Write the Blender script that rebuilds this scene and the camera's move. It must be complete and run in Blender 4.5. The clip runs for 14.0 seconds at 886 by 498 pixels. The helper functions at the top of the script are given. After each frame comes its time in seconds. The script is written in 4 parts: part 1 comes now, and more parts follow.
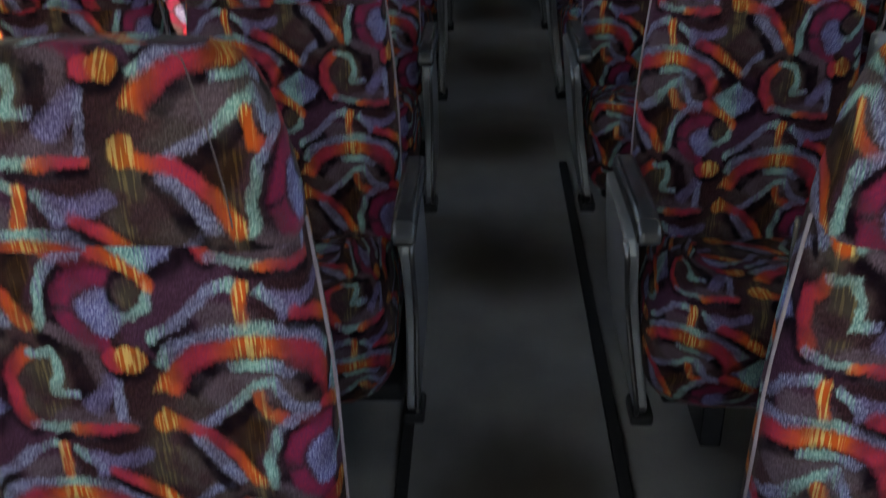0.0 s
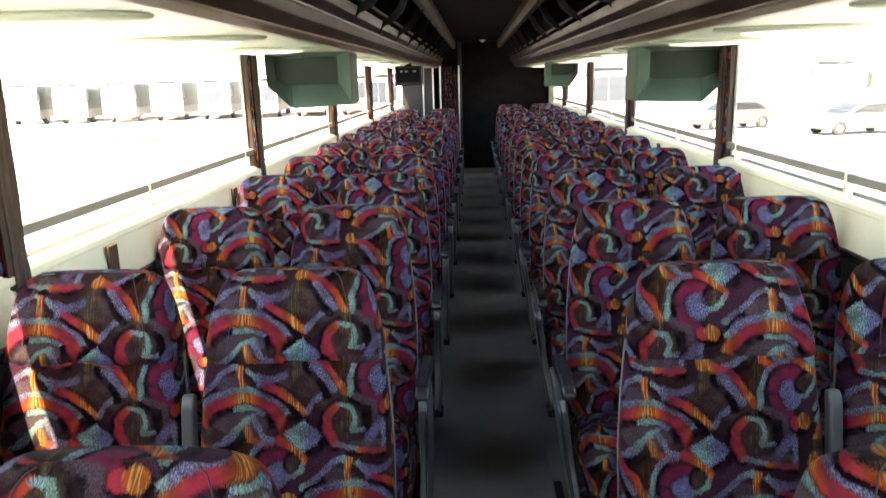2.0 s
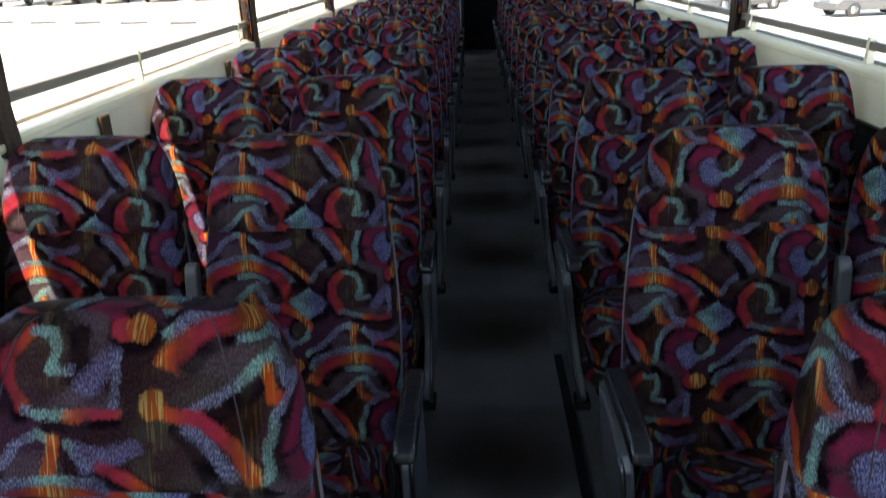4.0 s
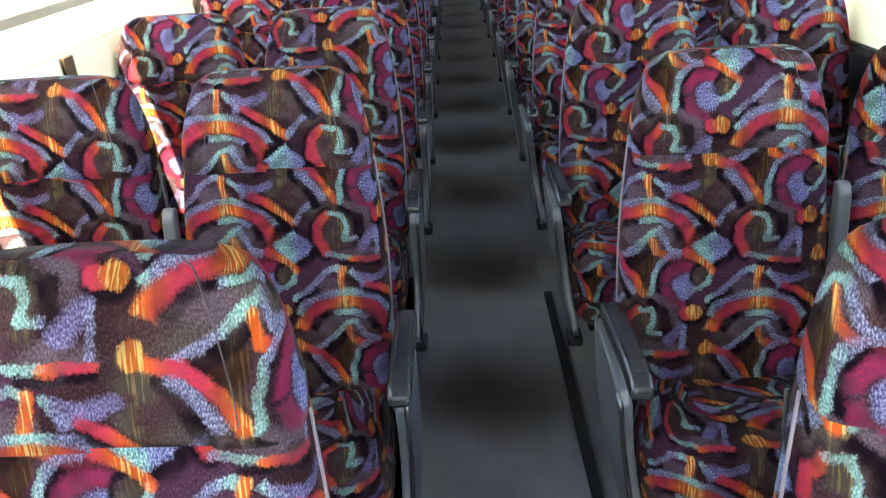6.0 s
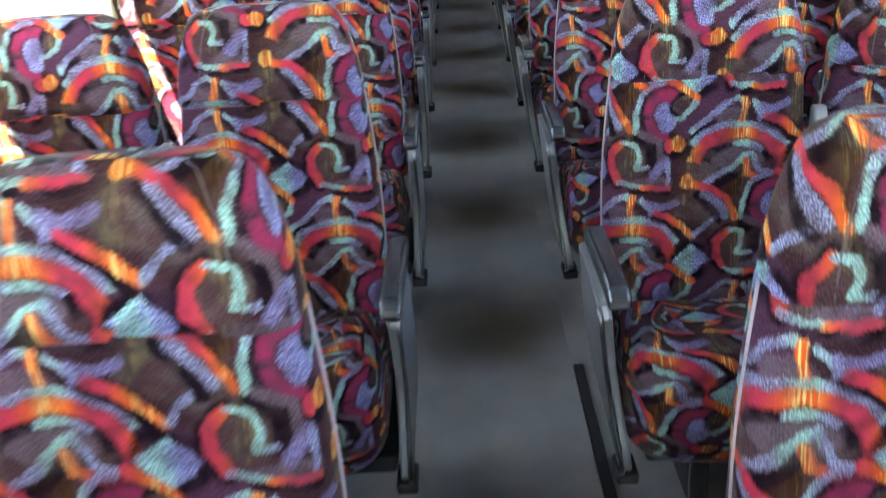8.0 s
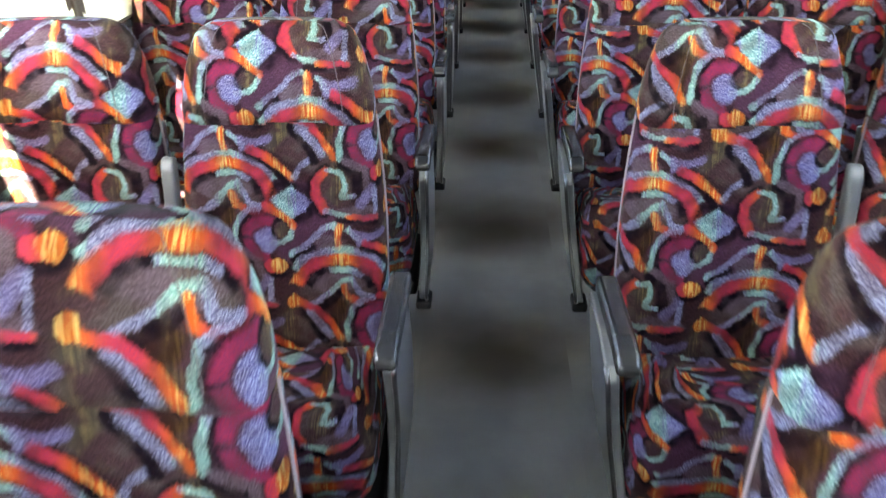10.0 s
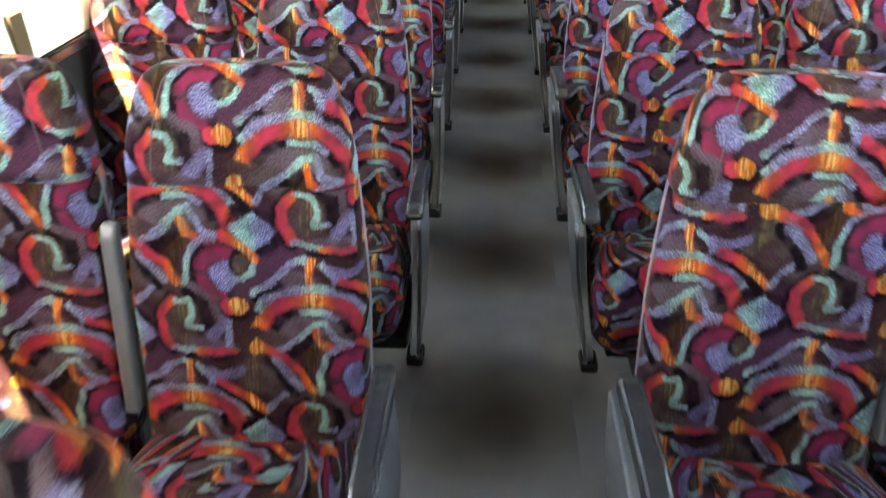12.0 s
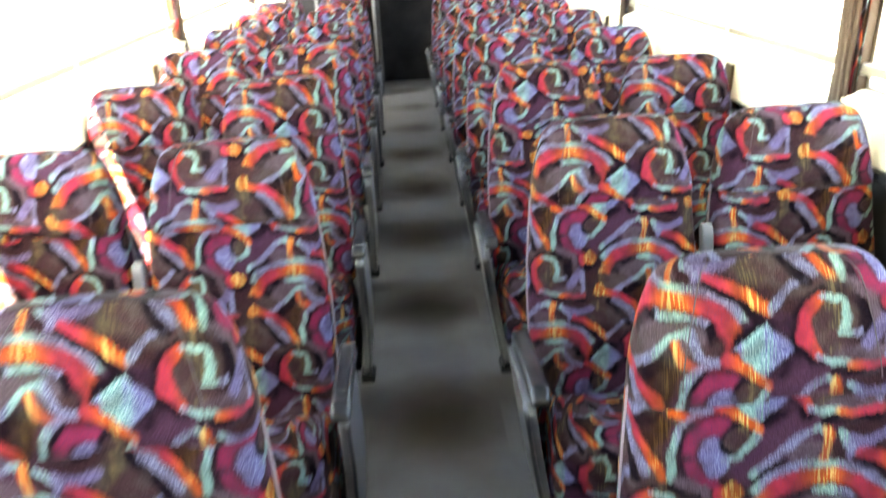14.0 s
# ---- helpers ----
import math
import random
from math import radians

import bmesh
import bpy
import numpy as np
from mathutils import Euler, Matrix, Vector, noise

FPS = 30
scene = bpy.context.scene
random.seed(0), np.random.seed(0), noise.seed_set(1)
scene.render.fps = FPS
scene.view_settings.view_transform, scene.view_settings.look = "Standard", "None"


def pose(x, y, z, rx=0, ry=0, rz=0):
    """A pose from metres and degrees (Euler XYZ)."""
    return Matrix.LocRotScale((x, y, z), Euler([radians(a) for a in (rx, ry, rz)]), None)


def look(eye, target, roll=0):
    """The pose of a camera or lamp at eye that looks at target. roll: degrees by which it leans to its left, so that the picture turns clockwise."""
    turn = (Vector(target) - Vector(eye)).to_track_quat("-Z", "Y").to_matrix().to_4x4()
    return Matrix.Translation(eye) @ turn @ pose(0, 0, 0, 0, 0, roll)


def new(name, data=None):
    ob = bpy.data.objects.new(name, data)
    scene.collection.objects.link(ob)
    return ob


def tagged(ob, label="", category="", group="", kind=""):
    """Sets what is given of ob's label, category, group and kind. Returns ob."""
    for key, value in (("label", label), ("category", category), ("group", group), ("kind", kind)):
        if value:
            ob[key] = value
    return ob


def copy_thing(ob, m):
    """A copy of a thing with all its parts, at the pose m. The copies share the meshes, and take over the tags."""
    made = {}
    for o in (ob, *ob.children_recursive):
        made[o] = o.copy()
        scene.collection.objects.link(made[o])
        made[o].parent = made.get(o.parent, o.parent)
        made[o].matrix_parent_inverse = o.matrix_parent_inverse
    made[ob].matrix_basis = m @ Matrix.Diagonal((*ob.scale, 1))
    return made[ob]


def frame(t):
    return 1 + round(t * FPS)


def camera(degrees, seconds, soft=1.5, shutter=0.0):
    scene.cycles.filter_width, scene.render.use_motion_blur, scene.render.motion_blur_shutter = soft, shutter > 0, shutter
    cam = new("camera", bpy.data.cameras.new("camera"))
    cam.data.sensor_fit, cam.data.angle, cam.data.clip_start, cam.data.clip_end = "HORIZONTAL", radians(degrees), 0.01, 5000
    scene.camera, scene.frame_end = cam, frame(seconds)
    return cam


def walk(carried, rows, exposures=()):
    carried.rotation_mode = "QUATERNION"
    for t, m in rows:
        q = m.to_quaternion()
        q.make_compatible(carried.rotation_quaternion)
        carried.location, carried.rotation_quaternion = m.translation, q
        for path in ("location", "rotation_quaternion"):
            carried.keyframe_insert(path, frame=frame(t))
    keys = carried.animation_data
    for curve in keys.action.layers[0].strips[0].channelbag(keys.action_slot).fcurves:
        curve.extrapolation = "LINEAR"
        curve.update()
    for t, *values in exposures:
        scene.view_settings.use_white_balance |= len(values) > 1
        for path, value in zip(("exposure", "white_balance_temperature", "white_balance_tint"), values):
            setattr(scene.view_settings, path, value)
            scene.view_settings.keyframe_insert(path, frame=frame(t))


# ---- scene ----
cam = camera(62.5, 14.0, soft=1.4, shutter=0.5)
PATH = [
    (0, (-0.060, -0.284, 1.374), (-0.166, 1.348, 0.223), -2.3),
    (0.5, (-0.054, -0.282, 1.431), (-0.145, 1.474, 0.477), -3.1),
    (1, (-0.052, -0.299, 1.482), (-0.159, 1.538, 0.698), -2.7),
    (1.5, (-0.047, -0.314, 1.516), (-0.143, 1.587, 0.904), -1.8),
    (2, (-0.043, -0.339, 1.555), (-0.136, 1.605, 1.096), -1.6),
    (2.5, (-0.046, -0.339, 1.568), (-0.156, 1.613, 1.146), -1.8),
    (3, (-0.046, -0.320, 1.551), (-0.132, 1.615, 1.056), -2.2),
    (3.5, (-0.056, -0.306, 1.515), (-0.139, 1.583, 0.864), -1.5),
    (4, (-0.061, -0.312, 1.494), (-0.155, 1.541, 0.747), -1.7),
    (4.2, (-0.060, -0.310, 1.480), (-0.145, 1.522, 0.683), -1.5),
    (6.3, (-0.076, -0.240, 1.462), (-0.131, 1.549, 0.570), -3.2),
    (6.5, (-0.063, -0.202, 1.463), (-0.145, 1.592, 0.582), -3.9),
    (7, (-0.053, -0.032, 1.435), (-0.161, 1.752, 0.538), -3.8),
    (7.5, (-0.086, 0.202, 1.432), (-0.174, 1.938, 0.442), -4.4),
    (8, (-0.058, 0.496, 1.431), (-0.128, 2.231, 0.440), -4.2),
    (8.2, (-0.030, 0.600, 1.460), (-0.142, 2.332, 0.470), -3.7),
    (10.3, (-0.054, 1.630, 1.484), (-0.154, 3.348, 0.467), -0.7),
    (10.5, (-0.064, 1.746, 1.482), (-0.166, 3.476, 0.482), -1.1),
    (11, (-0.083, 2.026, 1.518), (-0.146, 3.748, 0.501), -1.9),
    (11.5, (-0.069, 2.334, 1.508), (-0.126, 4.041, 0.467), -1.8),
    (12, (-0.054, 2.623, 1.517), (-0.149, 4.320, 0.464), 0.1),
    (12.5, (-0.079, 2.927, 1.522), (-0.167, 4.662, 0.532), -2.0),
    (13, (-0.094, 3.164, 1.542), (-0.134, 4.901, 0.551), -2.0),
    (13.5, (-0.037, 3.491, 1.554), (-0.038, 5.261, 0.624), 0.3),
    (13.8, (-0.026, 3.646, 1.573), (-0.020, 5.442, 0.690), -2.2),
    (14, (-0.029, 3.735, 1.583), (0.047, 5.567, 0.784), -3.0),
]
EXPOSURES = [(t, e, k, 16) for t, e, k in (
    (0.0, 3.67, 8300), (0.5, 4.62, 8300), (1.0, 5.12, 8200), (1.5, 4.65, 8000), (2.0, 4.15, 7900), (2.5, 3.60, 7800), (3.0, 3.15, 7500), (4.2, 2.98, 6900), (5.3, 4.40, 7400), (6.3, 5.32, 7800), (7.5, 5.71, 7700), (9.0, 6.01, 7900), (11.0, 6.14, 9000), (12.0, 6.01, 9100), (13.0, 6.14, 9200), (14.0, 6.35, 9100))]
walk(cam, [(t, look(eye, target, roll)) for t, eye, target, roll in PATH], EXPOSURES)

# ---- light ----
SUN_EL, SUN_AZ = radians(58), radians(208)  # azimuth clockwise from +y
world = bpy.data.worlds.new("sky")
scene.world = world
world.use_nodes = True
wn = world.node_tree.nodes
sky = wn.new("ShaderNodeTexSky")
sky.sky_type, sky.sun_disc = "NISHITA", False
sky.sun_elevation, sky.sun_rotation = SUN_EL, SUN_AZ
sky.air_density, sky.dust_density = 1.0, 1.6
wn["Background"].inputs[1].default_value = 0.15
world.node_tree.links.new(sky.outputs[0], wn["Background"].inputs[0])
sun = new("sun", bpy.data.lights.new("sun", "SUN"))
sun.data.energy, sun.data.angle, sun.data.color = 2.7, radians(0.6), (1.0, 0.86, 0.66)
to_sun = Vector((math.sin(SUN_AZ) * math.cos(SUN_EL), math.cos(SUN_AZ) * math.cos(SUN_EL), math.sin(SUN_EL)))
sun.matrix_world = look((0, 0, 30), Vector((0, 0, 30)) - to_sun)

# ---- materials ----


def material(name, color, rough=0.6, metal=0.0, grain=0.0, scale=30.0, bump=0.0, blotch=0.0, sheen=0.0):
    """A plain surface with fine grain, larger blotches and a little relief."""
    m = bpy.data.materials.new(name)
    m.use_nodes = True
    n, l = m.node_tree.nodes, m.node_tree.links
    b = n["Principled BSDF"]
    b.inputs["Roughness"].default_value, b.inputs["Metallic"].default_value = rough, metal
    b.inputs["Sheen Weight"].default_value = sheen
    co = n.new("ShaderNodeTexCoord")
    fine, wide = n.new("ShaderNodeTexNoise"), n.new("ShaderNodeTexNoise")
    fine.inputs["Scale"].default_value, wide.inputs["Scale"].default_value = scale * 8, scale * 0.12
    wide.inputs["Detail"].default_value = 5
    for t in (fine, wide):
        l.new(co.outputs["Object"], t.inputs["Vector"])
    f1 = n.new("ShaderNodeMapRange")
    f1.inputs["To Min"].default_value, f1.inputs["To Max"].default_value = 1 - grain, 1 + grain
    f2 = n.new("ShaderNodeMapRange")
    f2.inputs["From Min"].default_value, f2.inputs["From Max"].default_value = 0.3, 0.7
    f2.inputs["To Min"].default_value, f2.inputs["To Max"].default_value = 1 - blotch, 1 + blotch
    l.new(fine.outputs[0], f1.inputs[0])
    l.new(wide.outputs[0], f2.inputs[0])
    mul = n.new("ShaderNodeMath")
    mul.operation = "MULTIPLY"
    l.new(f1.outputs[0], mul.inputs[0])
    l.new(f2.outputs[0], mul.inputs[1])
    vm = n.new("ShaderNodeVectorMath")
    vm.operation = "SCALE"
    vm.inputs[0].default_value = color
    l.new(mul.outputs[0], vm.inputs["Scale"])
    l.new(vm.outputs[0], b.inputs["Base Color"])
    rr = n.new("ShaderNodeMapRange")
    rr.inputs["To Min"].default_value, rr.inputs["To Max"].default_value = max(0.03, rough - 0.1), min(1, rough + 0.1)
    l.new(wide.outputs[0], rr.inputs[0])
    l.new(rr.outputs[0], b.inputs["Roughness"])
    if bump:
        bp = n.new("ShaderNodeBump")
        bp.inputs["Strength"].default_value, bp.inputs["Distance"].default_value = bump, 0.002
        l.new(fine.outputs[0], bp.inputs["Height"])
        l.new(bp.outputs[0], b.inputs["Normal"])
    return m


def woven(name, shift=0.0, dim=1.0):
    """Jacquard seat velour: arches, hooks, diamonds and balls on a half-drop repeat, with bright warp stripes. shift: how far the cut varies from seat to seat."""
    m = bpy.data.materials.new(name)
    m.use_nodes = True
    n, l = m.node_tree.nodes, m.node_tree.links
    b = n["Principled BSDF"]
    b.inputs["Roughness"].default_value = 0.85
    b.inputs["Sheen Weight"].default_value, b.inputs["Sheen Roughness"].default_value = 0.02, 0.35
    b.inputs["Specular IOR Level"].default_value = 0.03

    def math_(op, x, y=None, z=None):
        k = n.new("ShaderNodeMath")
        k.operation = op
        for i, v in enumerate((x, y, z)):
            if v is None:
                continue
            if isinstance(v, (int, float)):
                k.inputs[i].default_value = v
            else:
                l.new(v, k.inputs[i])
        return k.outputs[0]

    def unit(v):
        """Held between 0 and 1."""
        k = n.new("ShaderNodeClamp")
        l.new(v, k.inputs[0])
        return k.outputs[0]

    def vec(op, x, y=None):
        k = n.new("ShaderNodeVectorMath")
        k.operation = op
        for i, v in enumerate((x, y)):
            if v is None:
                continue
            if isinstance(v, tuple):
                k.inputs[i].default_value = v
            else:
                l.new(v, k.inputs[i])
        return k.outputs["Value" if op in ("LENGTH", "DOT_PRODUCT") else "Vector"]

    def mix(fac, x, y):
        k = n.new("ShaderNodeMix")
        k.data_type = "RGBA"
        l.new(fac, k.inputs[0])
        for i, v in ((6, x), (7, y)):
            if isinstance(v, tuple):
                k.inputs[i].default_value = (*v, 1)
            else:
                l.new(v, k.inputs[i])
        return k.outputs[2]

    def noise_(scale, detail=2.0):
        k = n.new("ShaderNodeTexNoise")
        k.inputs["Scale"].default_value, k.inputs["Detail"].default_value = scale, detail
        l.new(uv, k.inputs["Vector"])
        return k

    uv = n.new("ShaderNodeUVMap").outputs[0]
    if shift:
        rnd = n.new("ShaderNodeObjectInfo").outputs["Random"]
        off = n.new("ShaderNodeCombineXYZ")
        l.new(math_("MULTIPLY", rnd, 3.7 * shift), off.inputs[0])
        l.new(math_("MULTIPLY", rnd, 7.3 * shift), off.inputs[1])
        uv = vec("ADD", uv, off.outputs[0])
    # millimetre weave and a loose wobble, so that no line is ruled
    wob = vec("SUBTRACT", noise_(9, 1).outputs["Color"], (0.5, 0.5, 0.5))
    jag = vec("SUBTRACT", noise_(260, 1).outputs["Color"], (0.5, 0.5, 0.5))
    curl = vec("SUBTRACT", noise_(24, 1).outputs["Color"], (0.5, 0.5, 0.5))
    p = vec("ADD", uv, vec("MULTIPLY", wob, (0.022, 0.022, 0)))
    p = vec("ADD", p, vec("MULTIPLY", curl, (0.018, 0.018, 0)))
    p = vec("ADD", p, vec("MULTIPLY", jag, (0.006, 0.010, 0)))
    p = vec("SCALE", p)
    n[p.node.name].inputs["Scale"].default_value = 1000 / 1.15  # in repeat units: 1 unit is 1.15 mm
    TW, TH = 414.0, 362.0

    def fold(cx, cy):
        """The vector from the nearest repeat of a motif's centre."""
        q = vec("SUBTRACT", p, (cx, cy, 0))
        near = []
        for ox, oy in ((0, 0), (TW / 2, TH / 2)):
            w = vec("WRAP", vec("ADD", q, (ox, oy, 0)))
            k = w.node
            k.inputs[1].default_value, k.inputs[2].default_value = (TW / 2, TH / 2, 1), (-TW / 2, -TH / 2, -1)
            near.append(w)
        a = vec("LENGTH", near[0])
        c = vec("LENGTH", near[1])
        k = n.new("ShaderNodeMix")
        k.data_type = "VECTOR"
        l.new(math_("LESS_THAN", c, a), k.inputs[0])
        l.new(near[0], k.inputs[4])
        l.new(near[1], k.inputs[5])
        return k.outputs[1]

    def polar(q):
        s = n.new("ShaderNodeSeparateXYZ")
        l.new(q, s.inputs[0])
        return vec("LENGTH", q), math_("ARCTAN2", s.outputs[1], s.outputs[0])

    pile = n.new("ShaderNodeTexNoise")  # the pile stands in short upright tufts
    pile.inputs["Scale"].default_value, pile.inputs["Detail"].default_value = 1.0, 1.0
    l.new(vec("MULTIPLY", uv, (520.0, 230.0, 0.0)), pile.inputs["Vector"])
    speck = pile.outputs[0]
    grit = math_("MULTIPLY_ADD", speck, 0.9, -0.53)
    fade = n.new("ShaderNodeMapRange")  # dye that fades in and out along the strokes
    fade.inputs["From Min"].default_value, fade.inputs["From Max"].default_value = 0.34, 0.60
    fade.inputs["To Min"].default_value, fade.inputs["To Max"].default_value = 0.50, 1.0
    l.new(noise_(30, 1).outputs[0], fade.inputs[0])
    fade = fade.outputs[0]

    def soft(e1, e2):
        """A stroke that is full along its middle and frays into single stitches at its rim."""
        return math_("MULTIPLY", unit(math_("MULTIPLY_ADD", math_("MINIMUM", e1, e2), 2.1, grit)), fade)

    def off(v, at):
        return math_("ABSOLUTE", math_("SUBTRACT", v, at))

    def arc(rt, r, w, a0, a1):
        w = w * 0.88
        half = radians(abs(a1 - a0) / 2)
        e1 = math_("MULTIPLY_ADD", off(rt[0], r), -1 / w, 1.0)
        e2 = math_("MULTIPLY_ADD", off(rt[1], radians((a0 + a1) / 2)), -r / w, half * r / w)
        return soft(e1, e2)

    def disc(rt, r):
        return soft(math_("MULTIPLY_ADD", rt[0], -2.0 / r, 2.0), 1.0)

    # warp stripes: every quarter repeat the yarns turn to orange, yellow and mint
    sx = n.new("ShaderNodeSeparateXYZ")
    l.new(p, sx.inputs[0])
    ph = math_("WRAP", math_("ADD", sx.outputs[0], 1.0), 51.75, -51.75)
    stretch = n.new("ShaderNodeTexNoise")
    stretch.inputs["Scale"].default_value, stretch.inputs["Detail"].default_value = 1.0, 1.0
    l.new(vec("MULTIPLY", uv, (330.0, 14.0, 0.0)), stretch.inputs["Vector"])
    yarn = stretch.outputs[0]
    band = n.new("ShaderNodeMapRange")
    band.interpolation_type = "SMOOTHSTEP"
    band.inputs["From Min"].default_value, band.inputs["From Max"].default_value = 27.0, 9.0
    l.new(math_("ADD", math_("ABSOLUTE", ph), math_("MULTIPLY", math_("SUBTRACT", yarn, 0.5), 46.0)), band.inputs[0])
    band = band.outputs[0]
    glow = n.new("ShaderNodeMapRange")  # the reds warm towards each stripe
    glow.interpolation_type = "SMOOTHSTEP"
    glow.inputs["From Min"].default_value, glow.inputs["From Max"].default_value = 44.0, 12.0
    l.new(math_("ABSOLUTE", ph), glow.inputs[0])
    glow = glow.outputs[0]
    lit = math_("GREATER_THAN", yarn, 0.54)
    fleck = math_("MULTIPLY_ADD", speck, 3.6, -1.5)
    fleck.node.use_clamp = True
    def ramp(v, a, c):
        k = n.new("ShaderNodeMapRange")
        k.interpolation_type = "SMOOTHSTEP"
        k.inputs["From Min"].default_value, k.inputs["From Max"].default_value = a, c
        l.new(v, k.inputs[0])
        return k.outputs[0]

    RED = mix(band, mix(glow, mix(fleck, (0.46, 0.034, 0.055), (0.30, 0.028, 0.080)), (0.60, 0.088, 0.024)), mix(lit, (0.60, 0.095, 0.018), (0.82, 0.52, 0.17)))
    LAV = mix(band, mix(fleck, (0.075, 0.078, 0.17), (0.40, 0.41, 0.59)), mix(fleck, (0.12, 0.29, 0.28), (0.46, 0.68, 0.62)))
    BLUE = mix(band, mix(fleck, (0.075, 0.075, 0.24), (0.42, 0.44, 0.70)), mix(fleck, (0.07, 0.22, 0.25), (0.50, 0.76, 0.72)))
    GOLD = mix(lit, (0.46, 0.105, 0.018), (0.68, 0.42, 0.14))
    MAG = mix(fleck, (0.27, 0.022, 0.062), (0.15, 0.022, 0.075))
    DARK = (0.007, 0.0025, 0.006)
    TAUPE = mix(band, mix(fleck, (0.056, 0.037, 0.038), (0.112, 0.082, 0.082)), mix(lit, (0.066, 0.050, 0.040), (0.17, 0.125, 0.060)))
    BROWN = mix(band, (0.032, 0.010, 0.009), mix(lit, (0.036, 0.014, 0.008), (0.085, 0.042, 0.014)))
    TAUPE = mix(ramp(noise_(26, 2).outputs[0], 0.42, 0.62), TAUPE, mix(fleck, (0.044, 0.018, 0.022), (0.096, 0.052, 0.058)))
    LAVDIM = mix(fleck, (0.08, 0.062, 0.16), (0.28, 0.245, 0.42))
    PLUM = mix(fleck, (0.050, 0.016, 0.036), (0.102, 0.044, 0.078))
    MAUVE = mix(fleck, (0.080, 0.050, 0.066), (0.165, 0.118, 0.148))

    def cosw(v, period, off):
        return math_("COSINE", math_("MULTIPLY_ADD", v, 2 * math.pi / period, off))

    sy = sx.outputs[1]
    cell = math_("ADD", math_("MULTIPLY", cosw(sx.outputs[0], TW, 0.6), cosw(sy, TH, 1.2)), math_("MULTIPLY", cosw(sx.outputs[0], TW / 2, 0.0), 0.35))
    col = mix(ramp(cell, -0.15, 0.35), mix(fleck, (0.026, 0.009, 0.012), (0.058, 0.024, 0.030)), TAUPE)
    col = mix(ramp(cell, -0.22, -0.55), col, PLUM)

    def at(q, x, y):
        return vec("SUBTRACT", q, (x, y, 0))

    def blob(q, x, y, rx, ry):
        """A soft-edged ellipse."""
        return disc((vec("LENGTH", vec("MULTIPLY", at(q, x, y), (1 / rx, 1 / ry, 0))), None), 1.0)

    def gap(q, x0, y0, x1, y1):
        """How far a point is from a straight stroke between two points."""
        dx, dy = x1 - x0, y1 - y0
        ln2 = dx * dx + dy * dy
        c = vec("SUBTRACT", q, (x0, y0, 0))
        t = vec("DOT_PRODUCT", c, (dx / ln2, dy / ln2, 0))
        t = unit(t)
        k = vec("SCALE", (dx, dy, 0.0))
        l.new(t, k.node.inputs["Scale"])
        return vec("LENGTH", vec("SUBTRACT", c, k))

    def motif(cx, cy):
        """Strokes and patches drawn round one centre of the repeat, at places counted from the arch's foot line."""
        q = fold(cx, cy)

        def stroke(w, *pts):
            def draw():
                d = None
                for (x0, y0), (x1, y1) in zip(pts, pts[1:]):
                    g = gap(q, x0 - cx, y0 - cy, x1 - cx, y1 - cy)
                    d = g if d is None else math_("MINIMUM", d, g)
                return soft(math_("MULTIPLY_ADD", d, -1.34 / w, 1.0), 1.0)
            return draw

        def patch(x, y, rx, ry):
            return lambda: blob(q, x - cx, y - cy, rx, ry)

        def bow(x, y, wide, r, w, a0, a1):
            """An arc of an ellipse that is wider than high by the factor wide."""
            return lambda: arc(polar(vec("MULTIPLY", at(q, x - cx, y - cy), (1 / wide, 1.0, 1.0))), r, w, a0, a1)

        return stroke, patch, bow, q

    a, ap, ab, _ = motif(-8, -5)  # arch with the gull line inside
    f, fp, _, _ = motif(0, 80)  # fork over the arch
    b_, bp_, _, _ = motif(108, 50)  # crossed bars
    _, dp, _, dq = motif(116, -33)  # mint diamond
    g, gp, _, _ = motif(150, 95)  # gold knob with its tail
    c, cp, cb, _ = motif(62, -95)  # ringed disc and its curl
    _, op, _, _ = motif(84, -160)  # striped ball
    h, hp, _, _ = motif(12, -198)  # hook
